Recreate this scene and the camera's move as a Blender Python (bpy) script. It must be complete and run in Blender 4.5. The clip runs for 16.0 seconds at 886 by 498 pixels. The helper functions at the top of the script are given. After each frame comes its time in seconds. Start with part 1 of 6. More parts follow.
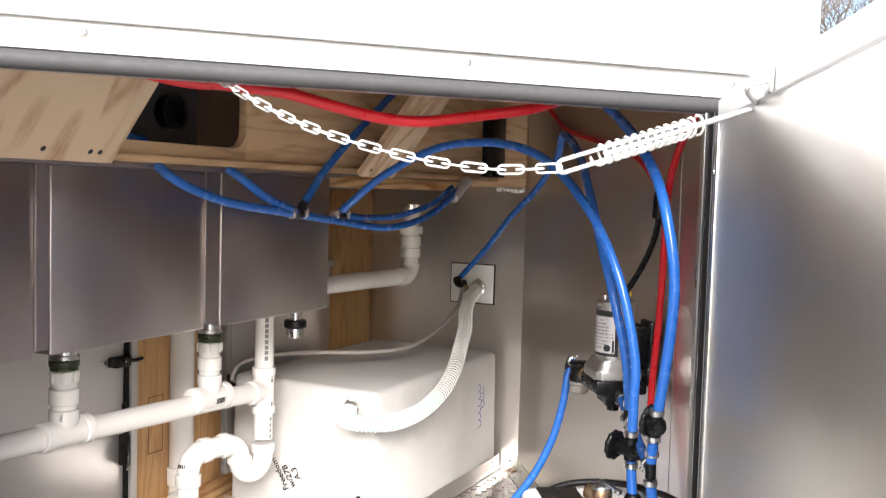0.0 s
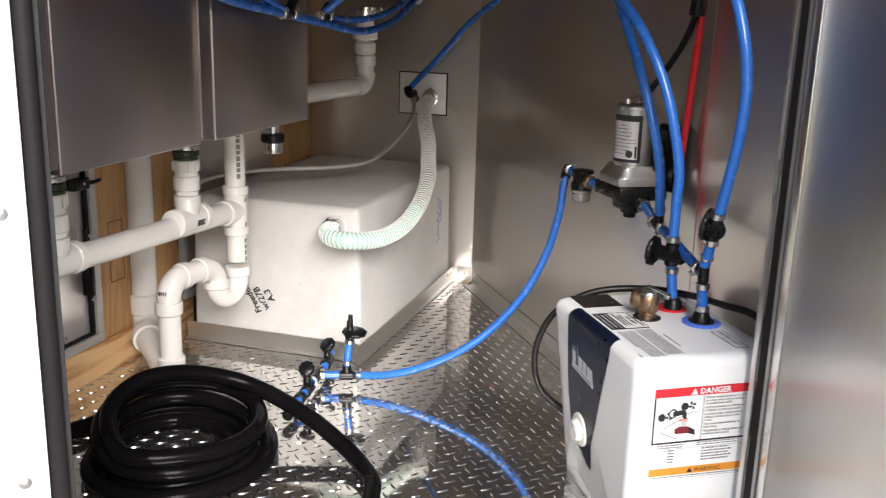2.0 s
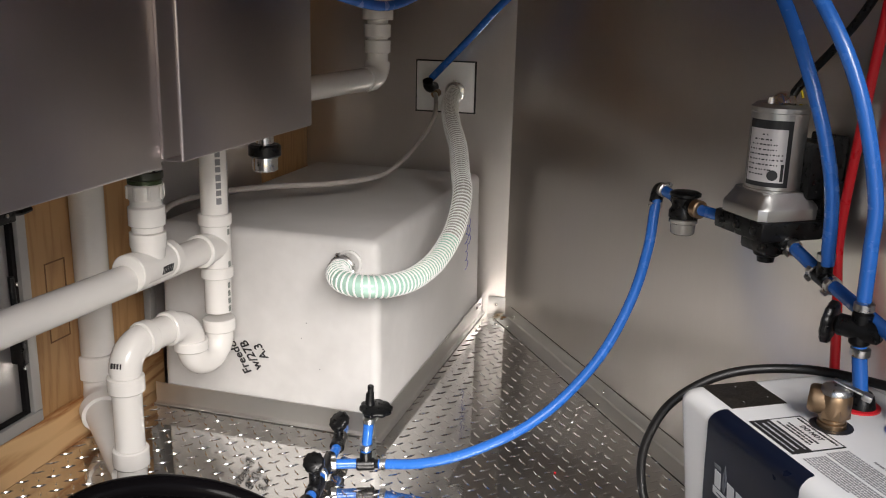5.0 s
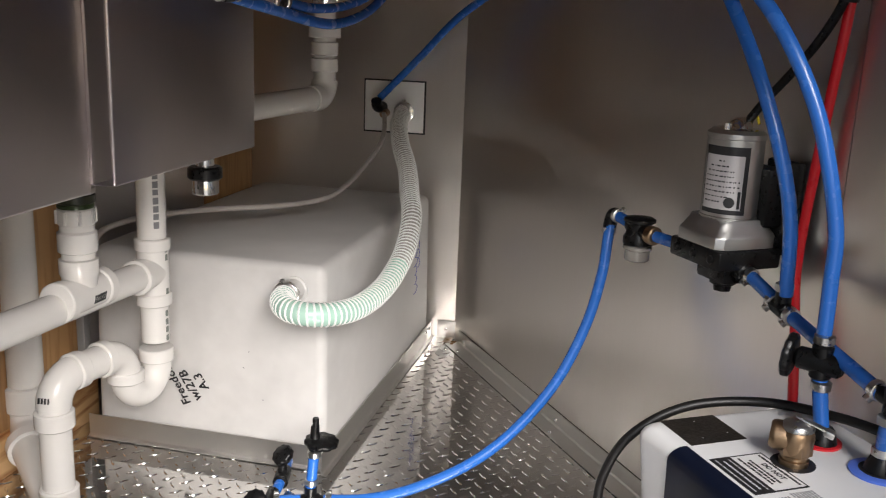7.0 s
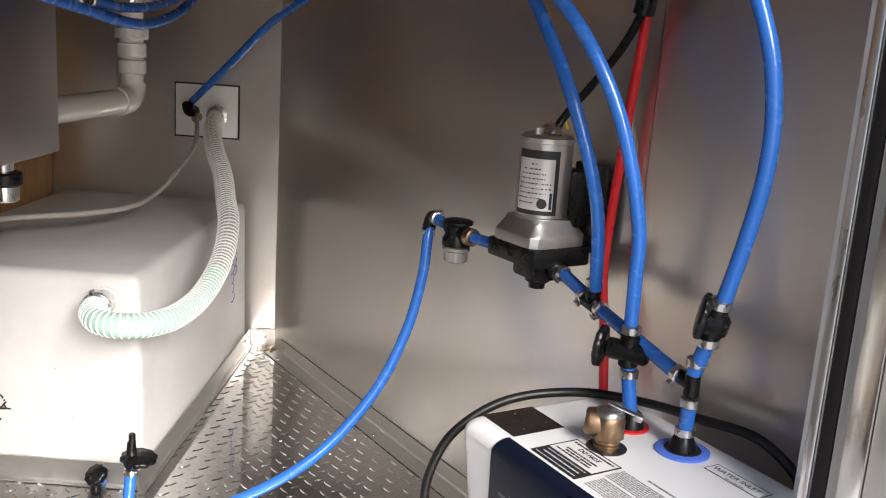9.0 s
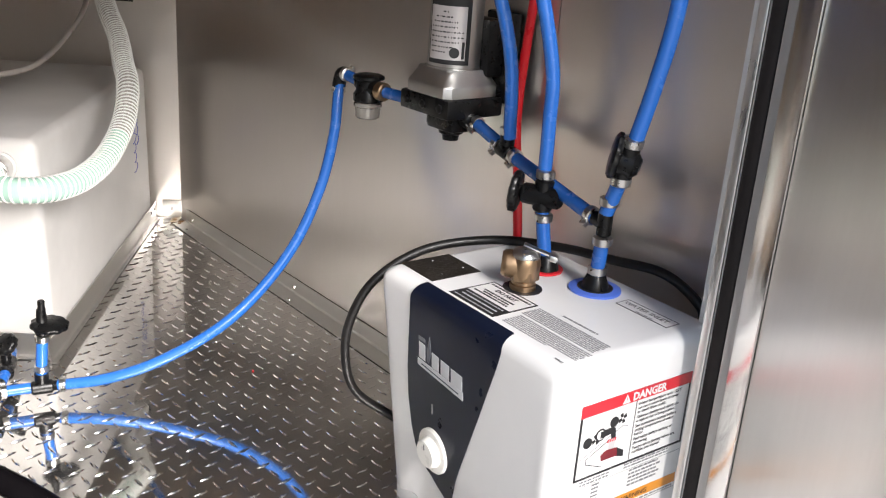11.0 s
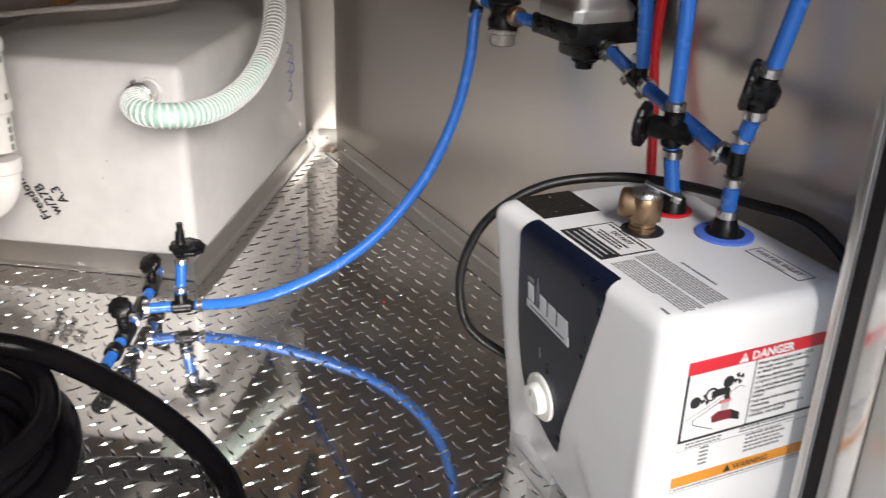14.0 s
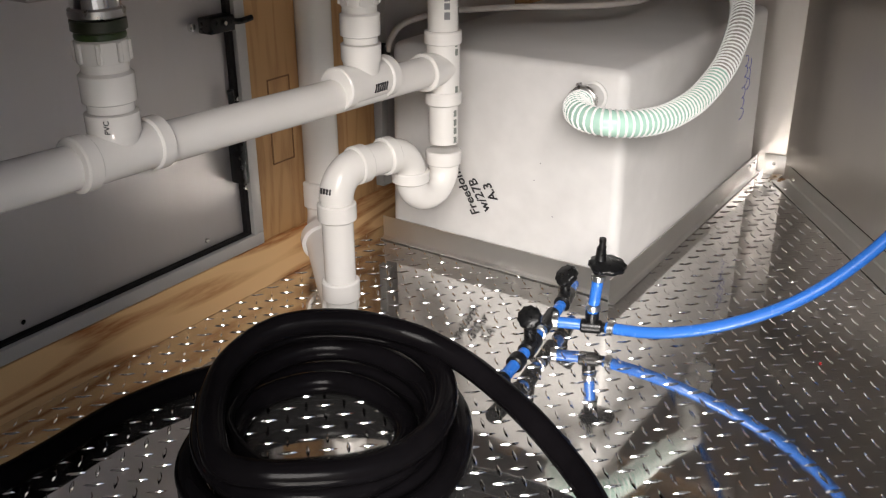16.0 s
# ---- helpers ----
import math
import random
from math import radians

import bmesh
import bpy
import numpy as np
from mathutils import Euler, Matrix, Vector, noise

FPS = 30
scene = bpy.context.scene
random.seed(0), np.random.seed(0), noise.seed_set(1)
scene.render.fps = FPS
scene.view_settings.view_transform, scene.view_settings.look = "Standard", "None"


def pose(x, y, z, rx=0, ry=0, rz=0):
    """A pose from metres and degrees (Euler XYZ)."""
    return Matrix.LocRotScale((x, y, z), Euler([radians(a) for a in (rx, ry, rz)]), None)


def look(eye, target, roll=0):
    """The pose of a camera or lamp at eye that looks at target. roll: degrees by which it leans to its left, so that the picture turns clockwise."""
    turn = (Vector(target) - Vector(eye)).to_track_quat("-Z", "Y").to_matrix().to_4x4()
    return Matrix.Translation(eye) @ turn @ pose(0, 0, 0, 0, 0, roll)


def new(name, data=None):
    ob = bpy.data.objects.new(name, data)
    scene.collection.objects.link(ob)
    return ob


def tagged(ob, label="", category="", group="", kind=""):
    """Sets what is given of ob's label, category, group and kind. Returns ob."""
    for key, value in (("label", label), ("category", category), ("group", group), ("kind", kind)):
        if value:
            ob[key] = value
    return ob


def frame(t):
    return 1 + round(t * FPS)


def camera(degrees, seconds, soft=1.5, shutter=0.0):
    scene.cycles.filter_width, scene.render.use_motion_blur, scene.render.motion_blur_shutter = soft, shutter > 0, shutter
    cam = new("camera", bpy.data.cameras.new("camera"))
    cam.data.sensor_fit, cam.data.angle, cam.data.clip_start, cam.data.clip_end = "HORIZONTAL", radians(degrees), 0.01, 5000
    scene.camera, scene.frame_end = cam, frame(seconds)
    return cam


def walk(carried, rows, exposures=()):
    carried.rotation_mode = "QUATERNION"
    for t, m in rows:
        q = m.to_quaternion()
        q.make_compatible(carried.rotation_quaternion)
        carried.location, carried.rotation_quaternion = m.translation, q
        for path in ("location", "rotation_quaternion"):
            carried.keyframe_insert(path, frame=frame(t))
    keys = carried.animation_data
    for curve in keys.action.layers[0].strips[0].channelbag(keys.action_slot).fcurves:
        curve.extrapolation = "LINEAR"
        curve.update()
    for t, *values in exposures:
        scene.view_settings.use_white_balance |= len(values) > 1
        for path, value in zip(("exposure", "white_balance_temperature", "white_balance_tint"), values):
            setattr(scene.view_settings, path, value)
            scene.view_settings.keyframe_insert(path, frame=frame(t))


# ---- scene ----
# ---- camera ----
cam = camera(50.86, 16.0, soft=1.1, shutter=0.2)
PATH = [
    (0.0, pose(-0.5040, -2.7552, 0.8359, 86.539, -1.616, -5.268)),
    (0.5, pose(-0.5143, -2.7271, 0.8236, 81.862, -1.402, -4.808)),
    (1.0, pose(-0.6323, -2.6856, 0.8186, 78.728, -2.354, -9.920)),
    (1.5, pose(-0.7447, -2.6568, 0.8081, 76.895, -2.676, -17.239)),
    (2.0, pose(-0.7845, -2.6092, 0.8000, 75.584, -1.598, -14.464)),
    (2.5, pose(-0.7410, -2.5001, 0.7946, 75.394, -0.302, -11.945)),
    (3.0, pose(-0.7087, -2.3873, 0.7812, 75.336, 0.164, -12.357)),
    (3.5, pose(-0.7419, -2.2659, 0.7771, 74.812, -0.149, -12.048)),
    (4.0, pose(-0.7702, -2.1803, 0.7718, 74.779, -1.163, -15.077)),
    (4.2, pose(-0.7708, -2.1584, 0.7686, 74.855, -1.309, -16.241)),
    (6.3, pose(-0.7264, -2.0446, 0.7646, 75.293, -1.389, -13.733)),
    (6.5, pose(-0.7324, -2.0433, 0.7648, 75.552, -1.554, -14.822)),
    (7.0, pose(-0.7431, -2.0437, 0.7670, 76.046, -2.193, -18.486)),
    (7.5, pose(-0.7514, -2.0483, 0.7688, 76.723, -1.946, -22.096)),
    (8.0, pose(-0.7506, -2.0496, 0.7706, 77.011, -1.883, -25.182)),
    (8.2, pose(-0.7521, -2.0487, 0.7731, 77.101, -2.387, -26.486)),
    (10.3, pose(-0.7651, -2.0478, 0.7356, 74.270, -3.403, -33.329)),
    (10.5, pose(-0.7675, -2.0483, 0.7332, 72.913, -3.469, -34.051)),
    (11.0, pose(-0.7685, -2.0507, 0.7250, 70.191, -3.907, -35.752)),
    (11.5, pose(-0.7699, -2.0531, 0.7212, 68.963, -4.075, -36.240)),
    (12.0, pose(-0.7680, -2.0536, 0.7186, 68.345, -4.122, -36.212)),
    (12.5, pose(-0.7669, -2.0565, 0.7160, 67.387, -4.522, -36.446)),
    (13.0, pose(-0.7680, -2.0585, 0.7105, 66.518, -5.076, -36.410)),
    (13.5, pose(-0.7363, -2.0585, 0.7089, 65.818, -4.260, -33.950)),
    (14.0, pose(-0.6721, -2.0490, 0.7086, 65.698, -1.705, -24.435)),
    (14.5, pose(-0.6466, -2.0490, 0.7065, 64.962, -0.181, -11.804)),
    (15.0, pose(-0.6277, -2.0301, 0.7021, 64.573, 1.339, -4.959)),
    (15.5, pose(-0.6456, -1.9638, 0.6823, 64.740, 1.031, -1.058)),
    (16.0, pose(-0.6647, -1.9237, 0.6711, 66.182, 0.273, 1.941)),
]
walk(cam, PATH, exposures=[(0.0, 1.62), (0.5, 1.52), (1.0, 1.04), (1.5, 0.94), (2.0, 0.91), (2.5, 0.58), (3.0, 0.53), (3.5, 0.51), (4.0, 0.53), (6.5, 0.56), (7.5, 0.71), (8.0, 0.93), (10.5, 1.22), (11.5, 1.03), (12.5, 0.91), (13.5, 0.75), (14.5, 0.69), (15.0, 0.70), (15.5, 0.70), (16.0, 0.62)])

# ---- daylight ----
world = bpy.data.worlds.new("world")
scene.world = world
world.use_nodes = True
wn, wl = world.node_tree.nodes, world.node_tree.links
sky = wn.new("ShaderNodeTexSky")
sky.sky_type, sky.sun_disc = "NISHITA", False
sky.sun_elevation, sky.sun_rotation = radians(31.5), radians(177)
sky.air_density, sky.dust_density = 1.0, 1.5
wn["Background"].inputs[1].default_value = 0.092
wl.new(sky.outputs[0], wn["Background"].inputs[0])
sun = bpy.data.lights.new("sun", "SUN")
sun.energy, sun.angle, sun.color = 5.0, radians(33), (1.0, 0.955, 0.925)
sun_ob = new("sun", sun)
sun_ob.matrix_world = look((-0.20, -4.0, 2.45), (0, 0, 0))

# ---- frames of reference: u runs along the sink, v across it, s along the doorway ----
TU = radians(58)
U, V, Z = Vector((math.cos(TU), math.sin(TU), 0)), Vector((-math.sin(TU), math.cos(TU), 0)), Vector((0, 0, 1))
TS = radians(14.2)
S, O = Vector((math.cos(TS), math.sin(TS), 0)), Vector((math.sin(TS), -math.cos(TS), 0))   # along the doorway, outwards
JAMB = Vector((-0.034, -1.529, 0))
TP = radians(93)
PW = Vector((-math.cos(TP), -math.sin(TP), 0))     # along the pump wall, away from the nose corner
PN = Vector((-math.sin(TP), math.cos(TP), 0))      # out of the pump wall, into the room


def uv(u, v, z=0.0):
    return U * u + V * v + Z * z


def so(s, o, z=0.0):
    return JAMB + S * s + O * o + Z * z


def pw(a, d, z=0.0):
    return PW * a + PN * d + Z * z


# ---- materials ----
def mat(name, col, rough=0.5, metal=0.0, var=0.12, big=3.0, fine=60.0, rvar=0.12, bump=0.05, stretch=(1, 1, 1), turn=0.0,
        coat=0.0, trans=0.0, col2=None, ior=1.45, sss=0.0):
    m = bpy.data.materials.new(name)
    m.use_nodes = True
    n, l = m.node_tree.nodes, m.node_tree.links
    b = n["Principled BSDF"]
    tc, mp = n.new("ShaderNodeTexCoord"), n.new("ShaderNodeMapping")
    l.new(tc.outputs["Object"], mp.inputs[0])
    mp.inputs["Rotation"].default_value = (0, 0, turn)
    mp.inputs["Scale"].default_value = stretch
    a, f = n.new("ShaderNodeTexNoise"), n.new("ShaderNodeTexNoise")
    for t, s in ((a, big), (f, fine)):
        t.inputs["Scale"].default_value, t.inputs["Detail"].default_value = s, 4
        l.new(mp.outputs[0], t.inputs[0])
    mix = n.new("ShaderNodeMix")
    mix.data_type = "RGBA"
    dark = col2 or tuple(c * (1 - 2 * var) for c in col)
    mix.inputs[6].default_value, mix.inputs[7].default_value = (*dark, 1), (*col, 1)
    add = n.new("ShaderNodeMath")
    add.operation = "MULTIPLY_ADD"
    add.inputs[1].default_value, add.inputs[2].default_value = 0.45, 0.0
    l.new(f.outputs[0], add.inputs[0])
    l.new(a.outputs[0], add.inputs[2])
    ramp = n.new("ShaderNodeMapRange")
    ramp.inputs[1].default_value, ramp.inputs[2].default_value = 0.45, 1.0
    l.new(add.outputs[0], ramp.inputs[0])
    l.new(ramp.outputs[0], mix.inputs[0])
    l.new(mix.outputs[2], b.inputs["Base Color"])
    rr = n.new("ShaderNodeMapRange")
    rr.inputs[1].default_value, rr.inputs[2].default_value = 0.3, 0.7
    rr.inputs[3].default_value, rr.inputs[4].default_value = max(rough - rvar, 0.03), min(rough + rvar, 1)
    l.new(f.outputs[0], rr.inputs[0])
    l.new(rr.outputs[0], b.inputs["Roughness"])
    b.inputs["Metallic"].default_value, b.inputs["IOR"].default_value = metal, ior
    b.inputs["Coat Weight"].default_value, b.inputs["Transmission Weight"].default_value = coat, trans
    b.inputs["Subsurface Weight"].default_value = sss
    if sss:
        b.inputs["Subsurface Radius"].default_value = (0.03, 0.03, 0.03)
    if bump:
        bp = n.new("ShaderNodeBump")
        bp.inputs["Strength"].default_value, bp.inputs["Distance"].default_value = bump, 0.002
        l.new(f.outputs[0], bp.inputs["Height"])
        l.new(bp.outputs[0], b.inputs["Normal"])
    return m


def wood(name, light, dark, turn=0.0, stretch=(1.0, 9.0, 9.0), bands=14.0, size=2.2, tilt=0.0, gain=0.9):
    """Sawn softwood or plywood: figure from a stretched noise cut into growth rings, with fine pores."""
    m = bpy.data.materials.new(name)
    m.use_nodes = True
    n, l = m.node_tree.nodes, m.node_tree.links
    b = n["Principled BSDF"]
    tc, mp = n.new("ShaderNodeTexCoord"), n.new("ShaderNodeMapping")
    l.new(tc.outputs["Object"], mp.inputs[0])
    rot = n.new("ShaderNodeMapping")
    rot.inputs["Rotation"].default_value = (0, 0, -turn)
    l.new(tc.outputs["Object"], rot.inputs[0])
    til = n.new("ShaderNodeMapping")
    til.inputs["Rotation"].default_value = (-tilt, 0, 0)
    l.new(rot.outputs[0], til.inputs[0])
    l.new(til.outputs[0], mp.inputs[0])
    mp.inputs["Scale"].default_value = stretch
    a, f = n.new("ShaderNodeTexNoise"), n.new("ShaderNodeTexNoise")
    a.inputs["Scale"].default_value, a.inputs["Detail"].default_value = size, 2.0
    f.inputs["Scale"].default_value, f.inputs["Detail"].default_value = 42, 5
    l.new(mp.outputs[0], a.inputs[0])
    l.new(mp.outputs[0], f.inputs[0])
    k = n.new("ShaderNodeMath")
    k.operation = "MULTIPLY"
    k.inputs[1].default_value = bands * 6.283
    l.new(a.outputs[0], k.inputs[0])
    s = n.new("ShaderNodeMath")
    s.operation = "SINE"
    l.new(k.outputs[0], s.inputs[0])
    r = n.new("ShaderNodeMapRange")
    r.inputs[1].default_value, r.inputs[2].default_value = -0.1, 1.0
    r.inputs[4].default_value = gain
    l.new(s.outputs[0], r.inputs[0])
    mx = n.new("ShaderNodeMix")
    mx.data_type = "RGBA"
    mx.inputs[6].default_value, mx.inputs[7].default_value = (*light, 1), (*dark, 1)
    g = n.new("ShaderNodeMath")
    g.operation = "MULTIPLY"
    l.new(r.outputs[0], g.inputs[0])
    l.new(f.outputs[0], g.inputs[1])
    l.new(g.outputs[0], mx.inputs[0])
    l.new(mx.outputs[2], b.inputs["Base Color"])
    b.inputs["Roughness"].default_value = 0.62
    bp = n.new("ShaderNodeBump")
    bp.inputs["Strength"].default_value, bp.inputs["Distance"].default_value = 0.25, 0.001
    l.new(f.outputs[0], bp.inputs["Height"])
    l.new(bp.outputs[0], b.inputs["Normal"])
    return m


STEEL = mat("brushed_steel", (0.72, 0.682, 0.648), 0.29, 0.95, 0.02, 1.6, 22, 0.004, 0.0, (5, 5, 0.5))
STEEL_DOOR = mat("door_steel", (0.565, 0.55, 0.535), 0.32, 1.0, 0.05, 1.3, 30, 0.02, 0.015, (6, 6, 0.5))
STEEL_PANEL = mat("panel_steel", (0.66, 0.64, 0.64), 0.50, 0.72, 0.04, 1.6, 22, 0.03, 0.0, (5, 5, 0.5))
STEEL_SINK = mat("sink_steel", (0.47, 0.428, 0.422), 0.34, 1.0, 0.03, 1.6, 22, 0.02, 0.0, (5, 5, 0.5))
GALV = mat("galvanised_trim", (0.74, 0.725, 0.70), 0.36, 1.0, 0.03, 7, 40, 0.03, 0.01)
TREAD = mat("tread_plate", (0.83, 0.812, 0.785), 0.055, 0.97, 0.06, 6, 45, 0.03, 0.006)
TREADM = mat("tread_lozenge", (0.86, 0.845, 0.825), 0.13, 1.0, 0.04, 6, 45, 0.04, 0.0)
ALU = mat("painted_trim", (0.80, 0.80, 0.79), 0.40, 0.0, 0.03, 8, 90, 0.08, 0.02)
MILL = mat("mill_aluminium", (0.72, 0.71, 0.70), 0.33, 1.0, 0.04, 6, 60, 0.08, 0.03, (1, 1, 0.2))
FRAME = mat("dull_frame", (0.50, 0.49, 0.48), 0.48, 0.35, 0.06, 6, 60, 0.06, 0.02)
BRIGHT = mat("bright_strip", (0.72, 0.70, 0.68), 0.22, 1.0, 0.04, 4, 30, 0.03, 0.0)
SATIN = mat("satin_aluminium", (0.42, 0.415, 0.41), 0.5, 0.3, 0.04, 6, 60, 0.05, 0.02)
JAMBGREY = mat("jamb_grey", (0.40, 0.392, 0.385), 0.45, 0.6, 0.05, 6, 60, 0.05, 0.02)
WHITE = mat("white_siding", (0.82, 0.82, 0.82), 0.35, 0.0, 0.02, 2, 40, 0.05, 0.02)
RUBBER = mat("seal_rubber", (0.013, 0.011, 0.0115), 0.60, 0.0, 0.15, 20, 160, 0.1, 0.1, ior=1.28)
SEALGREY = mat("seal_grey", (0.042, 0.041, 0.043), 0.7, 0.0, 0.1, 12, 120, 0.1, 0.08)
PLY = wood("plywood", (0.60, 0.41, 0.24), (0.34, 0.19, 0.09), TU, (1.0, 7.0, 7.0), 7.0, 2.0)
# plywood darkened to dim the upper walls and what the floor mirrors
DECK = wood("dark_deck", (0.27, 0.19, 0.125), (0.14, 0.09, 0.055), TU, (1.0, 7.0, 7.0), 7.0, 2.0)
PLYW = wood("plywood_brace", (0.64, 0.48, 0.32), (0.36, 0.20, 0.10), TU, (4.2, 0.9, 4.2), 5.0, 2.4, radians(128.5), gain=1.2)
PLYN = wood("plywood_panel", (0.60, 0.41, 0.24), (0.34, 0.19, 0.09), TU, (7.0, 1.0, 7.0), 7.0, 2.0)
PINE = wood("pine_board", (0.70, 0.455, 0.225), (0.33, 0.125, 0.032), TU, (0.8, 6.0, 6.0), 13.0, 1.1, gain=1.6)
PINEV = wood("pine_stud", (0.44, 0.255, 0.11), (0.27, 0.125, 0.045), TU, (9.0, 9.0, 0.9), 9.0, 1.7)
PVC = mat("white_pvc", (0.73, 0.708, 0.68), 0.20, 0.0, 0.012, 4, 40, 0.06, 0.02)
# the tank's mottling paints in floor reflections along with some dirt
POLY = mat("tank_polyethylene", (0.625, 0.612, 0.598), 0.42, 0.0, 0.10, 5.0, 30, 0.08, 0.03, sss=0.35)
CASE = mat("white_case", (0.80, 0.80, 0.80), 0.24, 0.0, 0.01, 4, 60, 0.03, 0.01)
NAVY = mat("navy_panel", (0.014, 0.021, 0.052), 0.30, 0.0, 0.10, 4, 40, 0.03, 0.01)
BLUE = mat("blue_tubing", (0.024, 0.132, 0.49), 0.26, 0.0, 0.03, 8, 50, 0.03, 0.0, coat=0.1)
RED = mat("red_tubing", (0.52, 0.008, 0.015), 0.30, 0.0, 0.02, 8, 50, 0.03, 0.0)
BLACK = mat("black_plastic", (0.006, 0.006, 0.0065), 0.33, 0.0, 0.2, 15, 150, 0.1, 0.05, ior=1.36)
HOSE = mat("black_rubber_hose", (0.0045, 0.004, 0.0047), 0.16, 0.0, 0.2, 12, 60, 0.06, 0.06, ior=1.125)
CORD = mat("black_cord", (0.012, 0.011, 0.011), 0.42, 0.0, 0.2, 20, 150, 0.1, 0.03)
CHROME = mat("chrome", (0.78, 0.77, 0.75), 0.14, 1.0, 0.05, 15, 90, 0.06, 0.02)
ZINC = mat("zinc_wire", (0.80, 0.80, 0.79), 0.33, 0.75, 0.05, 15, 90, 0.06, 0.02)
CLAMP = mat("steel_clamp", (0.60, 0.59, 0.575), 0.30, 1.0, 0.06, 15, 90, 0.06, 0.02)
CAST = mat("cast_aluminium", (0.58, 0.575, 0.56), 0.40, 1.0, 0.08, 12, 140, 0.1, 0.12)
BRASS = mat("brass", (0.42, 0.285, 0.175), 0.40, 1.0, 0.15, 18, 120, 0.1, 0.08)
PAPER = mat("white_label", (0.80, 0.80, 0.79), 0.42, 0.0, 0.02, 8, 90, 0.05, 0.01)
INK = mat("black_ink", (0.02, 0.02, 0.022), 0.5, 0.0, 0.1, 20, 90, 0.05, 0.0)
GREENINK = mat("dark_green_print", (0.19, 0.21, 0.185), 0.5, 0.0, 0.1, 20, 90, 0.05, 0.0)
GREYINK = mat("grey_print", (0.22, 0.22, 0.23), 0.5, 0.0, 0.1, 40, 190, 0.05, 0.0)
FINE = mat("fine_black_print", (0.06, 0.06, 0.065), 0.5, 0.0, 0.1, 20, 90, 0.05, 0.0)
FINEGREY = mat("fine_grey_print", (0.33, 0.33, 0.34), 0.5, 0.0, 0.1, 40, 190, 0.05, 0.0)
REDINK = mat("red_print", (0.68, 0.03, 0.045), 0.42, 0.0, 0.05, 20, 90, 0.05, 0.0)
ORANGE = mat("orange_print", (0.75, 0.30, 0.035), 0.42, 0.0, 0.05, 20, 90, 0.05, 0.0)
LOGO = mat("silver_print", (0.55, 0.57, 0.60), 0.4, 0.0, 0.05, 20, 90, 0.05, 0.0)
GREYSL2 = mat("dim_silver_print", (0.16, 0.17, 0.20), 0.45, 0.0, 0.05, 20, 90, 0.05, 0.0)
BLUEINK = mat("blue_marker", (0.10, 0.12, 0.42), 0.5, 0.0, 0.1, 20, 90, 0.05, 0.0)
BRING = mat("blue_ring", (0.10, 0.20, 0.74), 0.35, 0.0, 0.05, 20, 90, 0.05, 0.0)
RRING = mat("red_ring", (0.62, 0.02, 0.03), 0.35, 0.0, 0.05, 20, 90, 0.05, 0.0)
KNOB = mat("ivory_knob", (0.79, 0.78, 0.74), 0.30, 0.0, 0.02, 9, 90, 0.05, 0.02)
VENT = mat("vent_grille", (0.03, 0.025, 0.02), 0.5, 0.0, 0.35, 60, 300, 0.1, 0.3)
CLEAR = mat("clear_hose", (0.46, 0.43, 0.41), 0.25, 0.0, 0.04, 20, 90, 0.05, 0.02, trans=0.15)
CLOUDY = mat("cloudy_tube", (0.38, 0.345, 0.32), 0.32, 0.0, 0.05, 8, 60, 0.05, 0.0)
SPIRAL = mat("white_spiral", (0.84, 0.85, 0.83), 0.3, 0.0, 0.03, 20, 90, 0.05, 0.0)
GREEN = mat("green_water", (0.40, 0.60, 0.51), 0.22, 0.0, 0.05, 20, 90, 0.05, 0.0)
SMOKE = mat("clear_bowl", (0.55, 0.52, 0.48), 0.12, 0.0, 0.05, 20, 90, 0.05, 0.0, trans=0.6)
GRAVEL = mat("gravel", (0.37, 0.36, 0.345), 0.9, 0.0, 0.12, 1.2, 30, 0.05, 0.6)
BARK = mat("bark", (0.16, 0.13, 0.11), 0.9, 0.0, 0.25, 3, 30, 0.05, 0.4)
FLANGE = mat("drain_rubber", (0.03, 0.035, 0.02), 0.4, 0.0, 0.2, 30, 150, 0.1, 0.1)
MOSS = mat("green_gasket", (0.04, 0.07, 0.02), 0.4, 0.0, 0.3, 60, 200, 0.1, 0.1)

# ---- building helpers ----
ORIGIN = {}


def thing(name, at, label, category, group="", kind=""):
    """An empty at the base of a thing; its parts are given in world metres."""
    ob = new(name)
    ob.empty_display_size = 0.02
    ob.location = at
    ORIGIN[ob] = Vector(at)
    return tagged(ob, label, category, group, kind)


def mesh_of(name, bm, material, smooth=True, angle=40):
    me = bpy.data.meshes.new(name)
    bmesh.ops.recalc_face_normals(bm, faces=bm.faces)
    for f in bm.faces:
        f.smooth = smooth
    if smooth:
        for e in bm.edges:
            if len(e.link_faces) == 2 and e.calc_face_angle(0) > radians(angle):
                e.smooth = False
    bm.to_mesh(me)
    bm.free()
    me.materials.append(material)
    return me


def part(name, bm, material, parent, label="", smooth=True, angle=40):
    me = mesh_of(name, bm, material, smooth, angle)
    me.transform(Matrix.Translation(-ORIGIN[parent]))
    ob = new(name, me)
    ob.parent = parent
    ORIGIN[ob] = ORIGIN[parent]
    return tagged(ob, label)


def single(name, bm, material, label, category, at=None, group="", kind="", smooth=True, angle=40):
    """A thing that is one mesh, with its origin at its base."""
    me = mesh_of(name, bm, material, smooth, angle)
    if at is None:
        vs = np.array([v.co for v in me.vertices])
        at = Vector((vs[:, 0].mean(), vs[:, 1].mean(), vs[:, 2].min()))
    me.transform(Matrix.Translation(-Vector(at)))
    ob = new(name, me)
    ob.location = at
    ORIGIN[ob] = Vector(at)
    return tagged(ob, label, category, group, kind)


